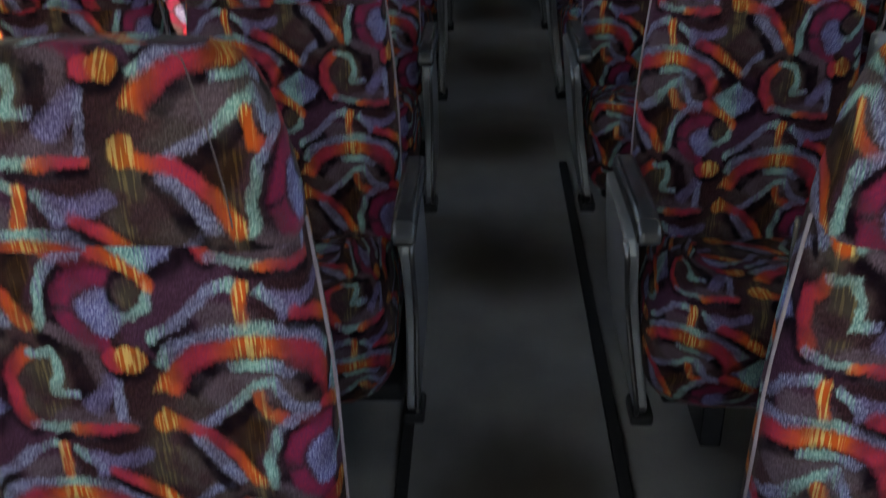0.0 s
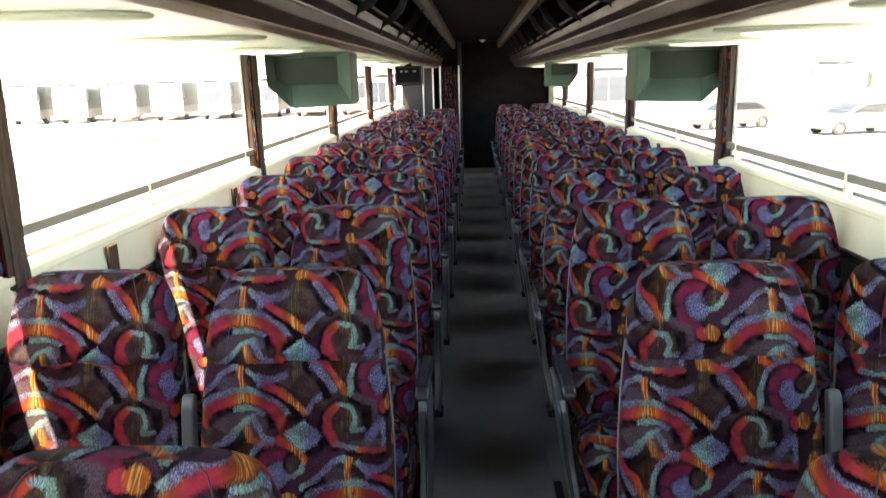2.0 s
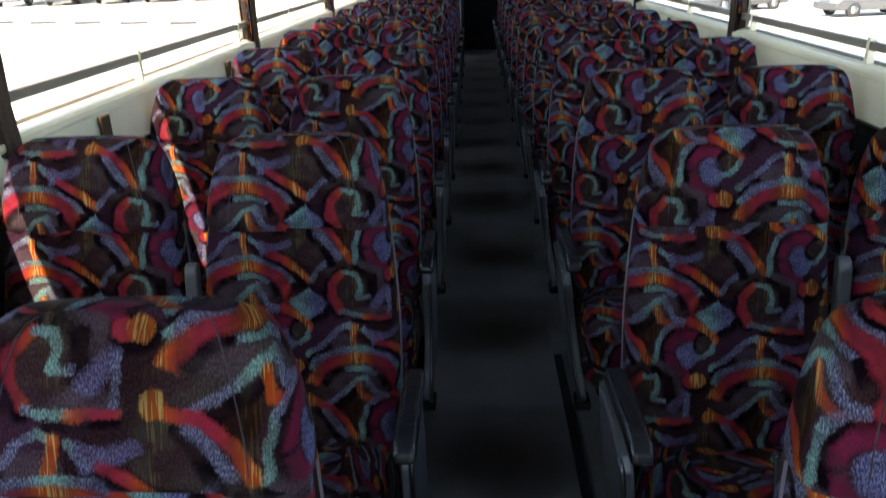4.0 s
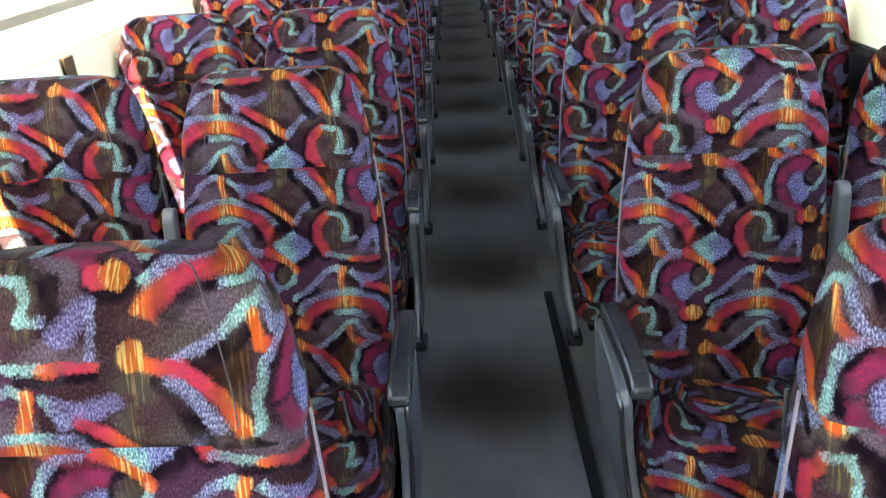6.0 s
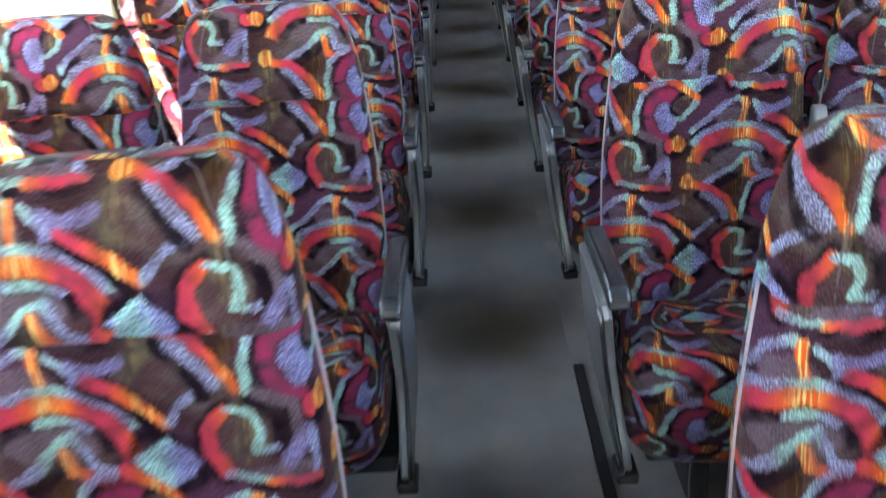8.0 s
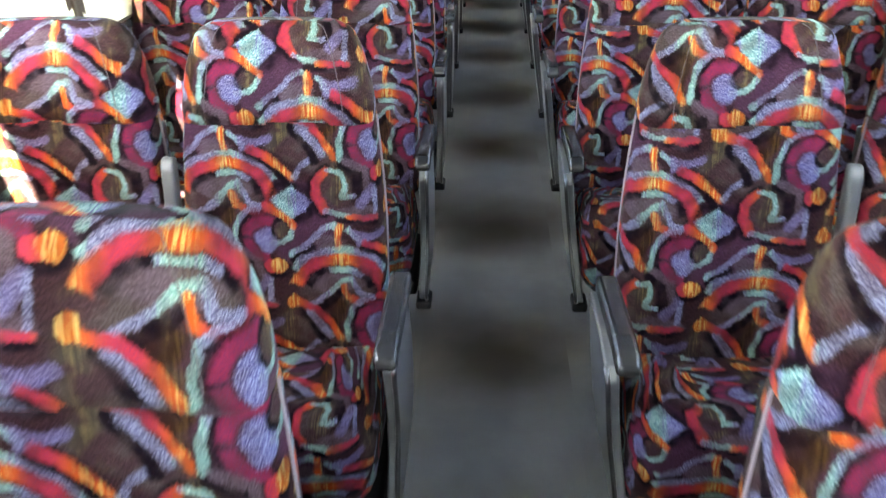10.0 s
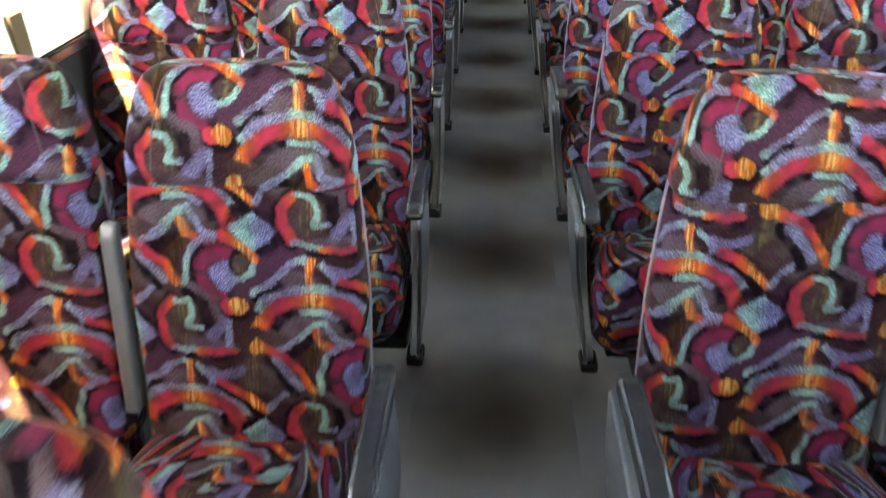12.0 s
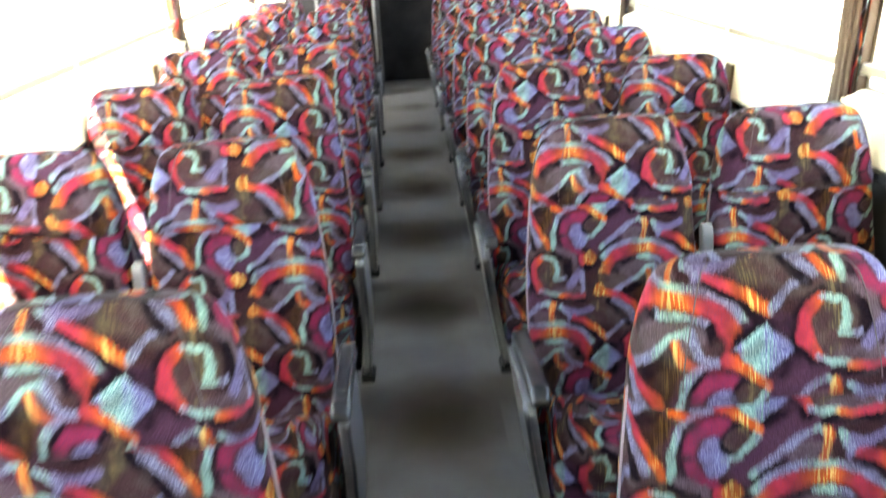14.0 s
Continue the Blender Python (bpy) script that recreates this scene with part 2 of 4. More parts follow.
    for m_, k in (
        # washes
        (bp_(116, 80, 50, 38), TAUPE), (ap(-6, -2, 66, 36), MAUVE), (ap(-16, -78, 40, 42), BROWN), (cp(38, -95, 50, 54), PLUM), (hp(-14, -192, 38, 46), TAUPE),
        (fp(-22, 66, 34, 22), MAUVE), (gp(182, 116, 34, 30), BROWN), (hp(34, -236, 46, 24), MAUVE),
        # fork
        (f(16, (-90, 36), (-60, 58)), DARK), (f(15, (24, 84), (52, 78), (80, 86)), LAVDIM), (f(11, (30, 66), (46, 76)), LAVDIM),
        (f(10, (-94, 45), (-63, 68), (-34, 94), (-14, 103), (-6, 98)), LAV), (f(11, (-3, 100), (-4, 62)), RED), (f(10, (13, 93), (31, 72)), LAV),
        # arch
        (ab(-8, -40, 1.11, 62, 15, 15, 160), DARK), (ab(-8, -40, 1.11, 95, 11, 26, 147), LAV), (ab(-8, -40, 1.11, 78, 17, -12, 165), RED), (ab(-8, -40, 1.11, 59, 8, 42, 104), LAV),
        (a(15, (-50, -66), (-14, -42), (4, -26)), DARK), (a(10, (-66, -59), (-23, -31), (2, -6), (18, -3), (27, -20), (33, -37), (54, -43)), LAV),
        (a(12, (6, -18), (12, -42), (32, -54), (58, -52)), RED),
        # bars
        (b_(16, (44, 54), (72, 42), (106, 8)), DARK), (b_(14, (44, 66), (70, 54), (94, 36), (117, 17)), RED), (b_(10, (124, 17), (146, 40), (162, 50)), LAV),
        # knob and tail
        (g(15, (126, 104), (148, 74), (166, 46)), DARK), (g(15, (140, 106), (161, 82), (177, 60)), LAV), (g(14, (116, 126), (152, 114), (180, 90), (197, 56)), RED), (gp(105, 131, 16, 16), GOLD),
        # diamond
        (dp(116, -33, 56, 48), DARK),
        (lambda: soft(math_("MULTIPLY_ADD", vec("DOT_PRODUCT", vec("ABSOLUTE", dq), (0.84, 1.0, 0)), -1 / 14, 38 / 14), 1.0), BLUE),
        # disc
        (c(17, (12, -128), (16, -96), (30, -66), (56, -54)), DARK), (c(10, (4, -126), (6, -95), (19, -64), (36, -50), (56, -45)), LAV),
        (cb(62, -105, 0.86, 38, 16, 55, 180), MAG), (cb(62, -105, 0.86, 38, 16, -180, -75), MAG), (cp(64, -107, 23, 31), BLUE),
        (cp(95, -88, 28, 28), DARK), (cp(95, -88, 19, 19), TAUPE), (c(9, (119, -78), (112, -98), (96, -111), (73, -114)), LAV),
        (c(13, (66, -42), (95, -57), (120, -75)), RED),
        # hook
        (h(20, (6, -142), (30, -158), (34, -196)), DARK), (h(13, (12, -130), (44, -150), (50, -186)), MAUVE), (h(18, (60, -186), (38, -214)), LAVDIM),
        (h(20, (-22, -150), (-46, -180), (-46, -210), (-30, -238)), DARK),
        (h(14, (-22, -155), (-41, -178), (-42, -207), (-28, -231)), RED), (h(9, (-19, -154), (4, -155), (9, -178), (3, -199), (24, -199)), LAV),
        (h(12, (-4, -250), (66, -252)), DARK), (h(9, (-27, -234), (-8, -240), (12, -240)), LAV), (h(11, (15, -243), (68, -242)), RED), (h(9, (67, -184), (64, -231)), LAV),
        # ball
        (op(82, -164, 31, 24), DARK), (op(68, -160, 15, 15), RED), (op(86, -158, 18, 17), GOLD),
    ):
        col = mix(m_(), col, k)
    # worn nap
    nap = noise_(14, 3).outputs[0]
    k = n.new("ShaderNodeMapRange")
    k.inputs["To Min"].default_value, k.inputs["To Max"].default_value = 0.26 * dim, 0.54 * dim
    l.new(nap, k.inputs[0])
    sc = vec("SCALE", col)
    l.new(k.outputs[0], sc.node.inputs["Scale"])
    l.new(sc, b.inputs["Base Color"])
    bp = n.new("ShaderNodeBump")
    bp.inputs["Strength"].default_value, bp.inputs["Distance"].default_value = 0.16, 0.0012
    l.new(speck, bp.inputs["Height"])
    l.new(bp.outputs[0], b.inputs["Normal"])
    return m


def oval_patched(name, color):
    """Aisle rubber with ragged, soft-edged dark brown ovals, one at each row of seats."""
    m = material(name, color, 0.5, grain=0.22, scale=40, bump=0.4, blotch=0.22)
    n, l = m.node_tree.nodes, m.node_tree.links
    b = n["Principled BSDF"]
    plain = b.inputs["Base Color"].links[0].from_socket
    co = n.new("ShaderNodeTexCoord").outputs["Object"]
    rag = n.new("ShaderNodeTexNoise")
    rag.inputs["Scale"].default_value, rag.inputs["Detail"].default_value = 5.0, 4.0
    l.new(co, rag.inputs["Vector"])
    sp = n.new("ShaderNodeSeparateXYZ")
    l.new(co, sp.inputs[0])

    def mth(op, x, y, z=None):
        k = n.new("ShaderNodeMath")
        k.operation = op
        for i, v in enumerate((x, y, z)):
            if isinstance(v, (int, float)):
                k.inputs[i].default_value = v
            elif v is not None:
                l.new(v, k.inputs[i])
        return k.outputs[0]

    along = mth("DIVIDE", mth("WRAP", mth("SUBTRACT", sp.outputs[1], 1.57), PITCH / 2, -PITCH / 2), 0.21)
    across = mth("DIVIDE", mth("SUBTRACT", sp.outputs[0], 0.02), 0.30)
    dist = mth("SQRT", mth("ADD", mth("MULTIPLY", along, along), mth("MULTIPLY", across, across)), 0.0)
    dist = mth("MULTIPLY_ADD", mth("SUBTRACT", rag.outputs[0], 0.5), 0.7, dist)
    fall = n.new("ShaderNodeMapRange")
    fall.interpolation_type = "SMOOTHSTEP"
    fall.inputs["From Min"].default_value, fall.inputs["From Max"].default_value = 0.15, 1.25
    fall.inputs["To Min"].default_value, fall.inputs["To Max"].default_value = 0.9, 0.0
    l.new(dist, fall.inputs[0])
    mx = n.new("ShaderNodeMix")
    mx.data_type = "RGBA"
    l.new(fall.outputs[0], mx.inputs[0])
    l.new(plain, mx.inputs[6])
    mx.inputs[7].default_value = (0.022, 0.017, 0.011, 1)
    l.new(mx.outputs[2], b.inputs["Base Color"])
    return m


PITCH, ROW1 = 0.85, 1.20  # seat rows


def glass(name, tint):
    m = bpy.data.materials.new(name)
    m.use_nodes = True
    n, l = m.node_tree.nodes, m.node_tree.links
    n.remove(n["Principled BSDF"])
    tr, gl, mx, fr = n.new("ShaderNodeBsdfTransparent"), n.new("ShaderNodeBsdfGlossy"), n.new("ShaderNodeMixShader"), n.new("ShaderNodeLayerWeight")
    tr.inputs[0].default_value, gl.inputs["Roughness"].default_value = (*tint, 1), 0.02
    fr.inputs[0].default_value = 0.5
    rise = n.new("ShaderNodeMath")
    rise.operation = "POWER"
    rise.inputs[1].default_value = 6.0
    l.new(fr.outputs["Facing"], rise.inputs[0])
    soft = n.new("ShaderNodeMath")
    soft.operation = "MULTIPLY_ADD"
    soft.inputs[1].default_value, soft.inputs[2].default_value = 0.5, 0.02
    l.new(rise.outputs[0], soft.inputs[0])
    l.new(soft.outputs[0], mx.inputs[0])
    l.new(tr.outputs[0], mx.inputs[1])
    l.new(gl.outputs[0], mx.inputs[2])
    l.new(mx.outputs[0], n["Material Output"].inputs[0])
    return m


FABRIC = woven("patterned_velour")
FABRIC_CUT = woven("patterned_velour_cover", shift=1.0)
STITCH = material("stitching", (0.022, 0.014, 0.019), 0.8, grain=0.3, scale=60)
PIPING = material("piping", (0.13, 0.10, 0.12), 0.7, grain=0.3, scale=60)
ARM = material("grey_plastic", (0.0192, 0.02, 0.0232), 0.24, grain=0.12, scale=40, bump=0.15, blotch=0.15)
SHELL = material("grey_shell", (0.072, 0.077, 0.086), 0.38, grain=0.05, scale=20, bump=0.1, blotch=0.15)
MIDGREY = material("mid_grey_plastic", (0.060, 0.061, 0.066), 0.38, grain=0.08, scale=30, bump=0.1, blotch=0.15)
STEEL = material("brushed_steel", (0.357, 0.3655, 0.3825), 0.32, 1.0, grain=0.1, scale=30, blotch=0.2)
EDGE = material("worn_metal_edging", (0.095, 0.098, 0.105), 0.34, 1.0, grain=0.15, scale=30, blotch=0.35)
BLACK = material("black_rubber", (0.010, 0.010, 0.011), 0.7, grain=0.2, scale=30, bump=0.2)
FLOORING = material("grey_rubber_flooring", (0.104, 0.1055, 0.109), 0.55, grain=0.25, scale=40, bump=0.4, blotch=0.25)
RUNNER = oval_patched("aisle_rubber", (0.104, 0.1055, 0.109))
CREAM = material("cream_laminate", (0.90, 0.84, 0.68), 0.5, grain=0.05, scale=20, blotch=0.12)
BEIGE = material("beige_moulding", (0.085, 0.060, 0.040), 0.35, grain=0.05, scale=20, blotch=0.15)
SOFFIT = material("pale_green_laminate", (0.27, 0.32, 0.255), 0.38, grain=0.04, scale=20, blotch=0.1)
FASCIA = material("dark_bronze_fascia", (0.017, 0.011, 0.0075), 0.34, 0.0, grain=0.12, scale=30, blotch=0.3)
BRONZE = material("bronze_trim", (0.030, 0.019, 0.013), 0.36, 0.0, grain=0.12, scale=30, blotch=0.25)
DARKLINING = material("dark_carpet_lining", (0.006, 0.0057, 0.0057), 0.9, grain=0.3, scale=50, bump=0.4, blotch=0.2)
GREYLINING = material("grey_rack_lining", (0.070, 0.066, 0.056), 0.9, grain=0.3, scale=50, bump=0.4, blotch=0.3)
REARCARPET = material("dark_rear_carpet", (0.012, 0.011, 0.0115), 0.9, grain=0.3, scale=50, bump=0.4, blotch=0.3)
GREYWALL = material("grey_wall_carpet", (0.028, 0.028, 0.030), 0.85, grain=0.25, scale=50, bump=0.3, blotch=0.15)
GREEN = material("sage_green_plastic", (0.045, 0.075, 0.060), 0.5, grain=0.06, scale=30, bump=0.1, blotch=0.1)
SCREEN = material("dark_screen", (0.003, 0.0034, 0.004), 0.5, grain=0.05, scale=10)
LENS = material("white_lens", (0.8, 0.8, 0.74), 0.4, grain=0.03, scale=20)
LAMP = material("lit_lens", (0.8, 0.8, 0.74), 0.4)
LAMP.node_tree.nodes["Principled BSDF"].inputs["Emission Color"].default_value = (1.0, 0.96, 0.88, 1)
LAMP.node_tree.nodes["Principled BSDF"].inputs["Emission Strength"].default_value = 0.1
for dull, k in ((DARKLINING, 0.05), (REARCARPET, 0.05), (GREYLINING, 0.05), (GREYWALL, 0.1), (BLACK, 0.15), (FLOORING, 0.25), (RUNNER, 0.25), (SCREEN, 0.02), (GREEN, 0.1), (MIDGREY, 0.4), (SOFFIT, 0.03), (BRONZE, 0.12), (FASCIA, 0.08), (BEIGE, 0.12)):
    dull.node_tree.nodes["Principled BSDF"].inputs["Specular IOR Level"].default_value = k
PANE = glass("window_glass", (0.86, 0.9, 0.88))
CONCRETE = material("sunlit_concrete", (0.52, 0.50, 0.46), 0.9, grain=0.15, scale=2, blotch=0.15)
WHITEPAINT = material("white_coach_paint", (0.75, 0.75, 0.74), 0.35, grain=0.02, scale=5, blotch=0.08)
DARKGLASS = material("tinted_vehicle_glass", (0.010, 0.011, 0.013), 0.4, grain=0.02, scale=3)
SKYGLASS = material("sky_mirroring_glass", (0.045, 0.047, 0.053), 0.15, 0.0, grain=0.02, scale=3)
TYRE = material("tyre_rubber", (0.03, 0.03, 0.03), 0.8, grain=0.2, scale=20)
DARKPAINT = material("dark_grey_car_paint", (0.085, 0.083, 0.085), 0.35, grain=0.02, scale=5, blotch=0.08)
# wheel stops: near-black colour stands in for the shadow dashes on the yard
STOP = material("shadow_dark_concrete", (0.06, 0.055, 0.05), 0.9, grain=0.2, scale=6, bump=0.2, blotch=0.3)
TRIM = material("grey_vehicle_trim", (0.20, 0.185, 0.17), 0.5, grain=0.1, scale=10)
LIGHTGLASS = material("headlamp_glass", (0.6, 0.6, 0.58), 0.15, 0.3)

# ---- building blocks ----


def part(name, bm, mat, parent=None, label=""):
    """Links a bmesh as one mesh object."""
    me = bpy.data.meshes.new(name)
    bm.normal_update()
    bm.to_mesh(me)
    bm.free()
    if mat:
        me.materials.append(mat)
    ob = new(name, me)
    if parent:
        ob.parent = parent
    if label:
        ob["label"] = label
    return ob


def box(x0, x1, y0, y1, z0, z1, bevel=0.0, bm=None, segs=2):
    bm = bm or bmesh.new()
    r = bmesh.ops.create_cube(bm, size=1)
    for v in r["verts"]:
        v.co = Vector((x0 + (v.co.x + 0.5) * (x1 - x0), y0 + (v.co.y + 0.5) * (y1 - y0), z0 + (v.co.z + 0.5) * (z1 - z0)))
    if bevel:
        es = list({e for v in r["verts"] for e in v.link_edges})
        bmesh.ops.bevel(bm, geom=es, offset=bevel, segments=segs, affect="EDGES", profile=0.5)
    return bm


def prism(outline, axis, d0, d1, bevel=0.0, bm=None, segs=2):
    """Extrudes a closed outline of pairs along an axis: 'x' takes (y, z), 'y' takes (x, z), 'z' takes (x, y)."""
    bm = bm or bmesh.new()
    put = {"x": lambda a, b, d: (d, a, b), "y": lambda a, b, d: (a, d, b), "z": lambda a, b, d: (a, b, d)}[axis]
    lo = [bm.verts.new(put(a, b, d0)) for a, b in outline]
    hi = [bm.verts.new(put(a, b, d1)) for a, b in outline]
    fs = [bm.faces.new(lo), bm.faces.new(hi)]
    for i in range(len(lo)):
        j = (i + 1) % len(lo)
        fs.append(bm.faces.new((lo[i], lo[j], hi[j], hi[i])))
    bmesh.ops.recalc_face_normals(bm, faces=fs)
    if bevel:
        es = list({e for f in fs for e in f.edges})
        bmesh.ops.bevel(bm, geom=es, offset=bevel, segments=segs, affect="EDGES", profile=0.5)
    return bm


def tube(points, r, sides=8, bm=None, closed=False):
    """A round bar along points."""
    bm = bm or bmesh.new()
    pts = [Vector(q) for q in points]
    rings = []
    for i, q in enumerate(pts):
        a = pts[i - 1] if (i or closed) else q
        c = pts[(i + 1) % len(pts)] if (i + 1 < len(pts) or closed) else q
        t = (c - a).normalized()
        u = t.cross(Vector((0, 0, 1)) if abs(t.z) < 0.9 else Vector((1, 0, 0))).normalized()
        w = t.cross(u)
        rings.append([bm.verts.new(q + r * (math.cos(2 * math.pi * k / sides) * u + math.sin(2 * math.pi * k / sides) * w)) for k in range(sides)])
    for i in range(len(rings) - (0 if closed else 1)):
        a, c = rings[i], rings[(i + 1) % len(rings)]
        for k in range(sides):
            f = bm.faces.new((a[k], a[(k + 1) % sides], c[(k + 1) % sides], c[k]))
            f.smooth = True
    if not closed:
        bm.faces.new(rings[0])
        bm.faces.new(rings[-1])
    bmesh.ops.recalc_face_normals(bm, faces=bm.faces[:])
    return bm


def loft(rings, u0=0.0, v0=0.0, caps=(True, True), gather=1.0):
    """A smooth skin over closed rings, with UVs in metres: along each ring from its middle point, and along the skin."""
    bm = bmesh.new()
    lay = bm.loops.layers.uv.new("UVMap")
    n = len(rings[0])
    vs = [[bm.verts.new(q) for q in r] for r in rings]
    mid = n // 2
    us = []
    for r in rings:
        acc, s = [0.0], 0.0
        for i in range(n):
            s += (Vector(r[(i + 1) % n]) - Vector(r[i])).length
            acc.append(s)
        us.append([a - acc[mid] for a in acc])
    vv = [0.0]
    for a, c in zip(rings, rings[1:]):
        vv.append(vv[-1] + (Vector(c[mid]) - Vector(a[mid])).length)
    for j in range(len(rings) - 1):
        for i in range(n):
            k = (i + 1) % n
            f = bm.faces.new((vs[j][i], vs[j][k], vs[j + 1][k], vs[j + 1][i]))
            f.smooth = True
            for lp, (a, c) in zip(f.loops, ((i, j), (i + 1, j), (i + 1, j + 1), (i, j + 1))):
                lp[lay].uv = (u0 + gather * us[c][a], v0 + vv[c])
    for end, idx in ((0, 0), (1, -1)):
        if caps[end]:
            f = bm.faces.new(vs[idx])
            f.smooth = True
            for lp in f.loops:
                lp[lay].uv = (u0 + lp.vert.co.x, v0 + vv[idx] + lp.vert.co.y)
    bmesh.ops.recalc_face_normals(bm, faces=bm.faces[:])
    return bm


def ringxy(cx, cy, z, a, b, n=28, e=3.6):
    """A rounded rectangle in plan; its middle point faces -y."""
    out = []
    for i in range(n):
        t = math.pi / 2 + 2 * math.pi * i / n
        ct, st = math.cos(t), math.sin(t)
        out.append((cx + a * math.copysign(abs(ct) ** (2 / e), ct), cy + b * math.copysign(abs(st) ** (2 / e), st), z))
    return out


def thing(name, label, category, group="", m=None):
    ob = new(name)
    ob.empty_display_size = 0.1
    if m:
        ob.matrix_world = m
    return tagged(ob, label, category, group)


# ---- the coach: shell ----
XL, XR = -1.20, 1.22  # inner faces of the side walls
Y0, Y1 = -1.9, 12.5  # front and rear
SILL, HEAD = 1.125, 1.72
WALL = 0.09
FLOOR_END = 12.5


def structure(ob, label=""):
    return tagged(ob, label, kind="structure")


structure(part("floor", box(XL - WALL, XR + WALL, Y0, FLOOR_END, -0.12, -0.012), FLOORING), "grey ribbed rubber floor of the coach")
structure(part("aisle_runner", box(-0.232, 0.238, Y0 + 0.3, 11.9, -0.0118, 0.0), RUNNER), "dark grey rubber runner along the aisle with brown ovals at each row")
for nm, x, ye in (("trim_1", -0.240, 1.3), ("trim_2", 0.256, 2.25)):
    structure(part(nm, box(x - 0.015, x + 0.015, Y0 + 0.3, ye, -0.0118, 0.004, 0.003), BLACK), "black rubber edging strip beside the aisle runner")

PILLARS_L = (-0.75, 1.34, 3.46, 5.62, 7.78, 9.90)
PILLARS_R = (-0.75, 1.38, 3.43, 5.71, 7.83, 10.05)


def side_wall(name, x0, x1, pillars, label):
    """Lower wall, header and pillars of one side, butted end to end."""
    bm = box(x0, x1, Y0, Y1, -0.3, SILL)
    box(x0, x1, Y0, Y1, HEAD, 2.22, bm=bm)
    ends = [(Y0, Y0 + 0.25)] + [(y - 0.03, y + 0.03) for y in pillars] + [(11.6, Y1)]
    for a, c in (ends[0], ends[-1]):
        box(x0, x1, a, c, SILL, HEAD, bm=bm)
    w = structure(part(name, bm, CREAM), label)
    for a, c in ends[1:-1]:
        lo, hi = (x1 - 0.036, x1 + 0.012) if x1 < 0 else (x0 - 0.012, x0 + 0.036)
        part("pillar", box(lo, hi, a, c, 0.965, HEAD, 0.006), BRONZE, w, "dark brown window pillar")
        knob = box(lo - 0.006 if x1 > 0 else hi - 0.004, lo + 0.004 if x1 > 0 else hi + 0.006, c - 0.012, c + 0.030, 1.268, 1.282, 0.004)
        part("latch", knob, CREAM, w, "pale window latch")
    return w


side_wall("wall_left", XL - WALL, XL, PILLARS_L, "cream laminate side wall with a row of large window openings")
side_wall("wall_right", XR, XR + WALL, PILLARS_R, "cream laminate side wall with a row of large window openings")
for nm, a, c in (("baseboard_left", XL, XL + 0.012), ("baseboard_right", XR - 0.012, XR)):
    structure(part(nm, box(a, c, Y0, 11.6, -0.012, 0.93, 0.003), GREYWALL), "dark grey carpet lining on the lower side wall")
for nm, a, c in (("ledge_left", XL + 0.002, XL + 0.055), ("ledge_right", XR - 0.055, XR - 0.002)):
    structure(part(nm, box(a, c, Y0, 11.6, 0.932, 0.962, 0.006), ARM), "dark moulded ledge along the side wall")
for nm, s in (("sill_left", -1), ("sill_right", 1)):
    xw = XL if s < 0 else XR
    slope = [(xw + s * 0.05, SILL + 0.003), (xw - s * 0.026, SILL - 0.006), (xw - s * 0.036, SILL - 0.014), (xw - s * 0.038, SILL - 0.028), (xw - s * 0.034, SILL - 0.036), (xw - s * 0.046, 0.966), (xw - s * 0.001, 0.966)]
    structure(part(nm, prism(slope, "y", Y0 + 0.25, 11.6), CREAM), "sunlit cream window sill sloping down to the side ledge")


for nm, x0, x1, ys in (("trim_left", XL + 0.040, XL + 0.052, (1.78, 2.95, 4.3, 5.6, 7.2, 8.9)), ("trim_right", XR - 0.052, XR - 0.040, (2.3, 3.1, 4.6, 6.4, 8.1, 9.6))):
    for i, y in enumerate(ys):
        structure(part("%s_%d" % (nm, i + 1), box(x0, x1, y - 0.028, y + 0.028, 0.963, SILL - 0.040, 0.003), BEIGE), "narrow beige cover strip on the side wall")


def window(k, s, y0, y1):
    x = XL - 0.024 if s < 0 else XR + 0.024
    w = thing("window_%d" % k, "large fixed coach window with a rubber surround and a grey rail along its foot", "window")
    w["kind"] = "structure"
    ym = (y0 + y1) / 2
    w.location = (x, ym, (SILL + HEAD) / 2)
    h, b = (HEAD - SILL) / 2, (y1 - y0) / 2
    bm = bmesh.new()
    for p0, p1, q0, q1 in ((-b, b, -h, -h + 0.012), (-b, b, h - 0.012, h), (-b, -b + 0.012, -h + 0.012, h - 0.012), (b - 0.012, b, -h + 0.012, h - 0.012)):
        box(-0.006, 0.006, p0, p1, q0, q1, bm=bm)
    part("window_frame", bm, TRIM, w, "grey rubber surround")
    pane = part("pane", box(-0.003, 0.003, -b + 0.013, b - 0.013, -h + 0.013, h - 0.013), PANE, w, "clear tinted glass")
    pane.visible_shadow = False
    i = -s * 0.019
    low = 0.062 if s < 0 else 0.044
    part("rail", box(i - 0.012, i + 0.012, -b, b, -h + low, -h + low + 0.030, 0.004), TRIM, w, "grey metal rail")
    for yy in (-b * 0.22, b * 0.86):
        part("bracket", box(i - 0.014, i + 0.014, yy - 0.009, yy + 0.009, -h, -h + low + 0.042, 0.003), CREAM, w, "pale grey latch bracket")
    return w


k = 1
for s, ps in ((-1, PILLARS_L), (1, PILLARS_R)):
    edges = [Y0 + 0.25] + [v for p in ps for v in (p - 0.03, p + 0.03)] + [11.6]
    for a, c in zip(edges[::2], edges[1::2]):
        window(k, s, a, c)
        k += 1


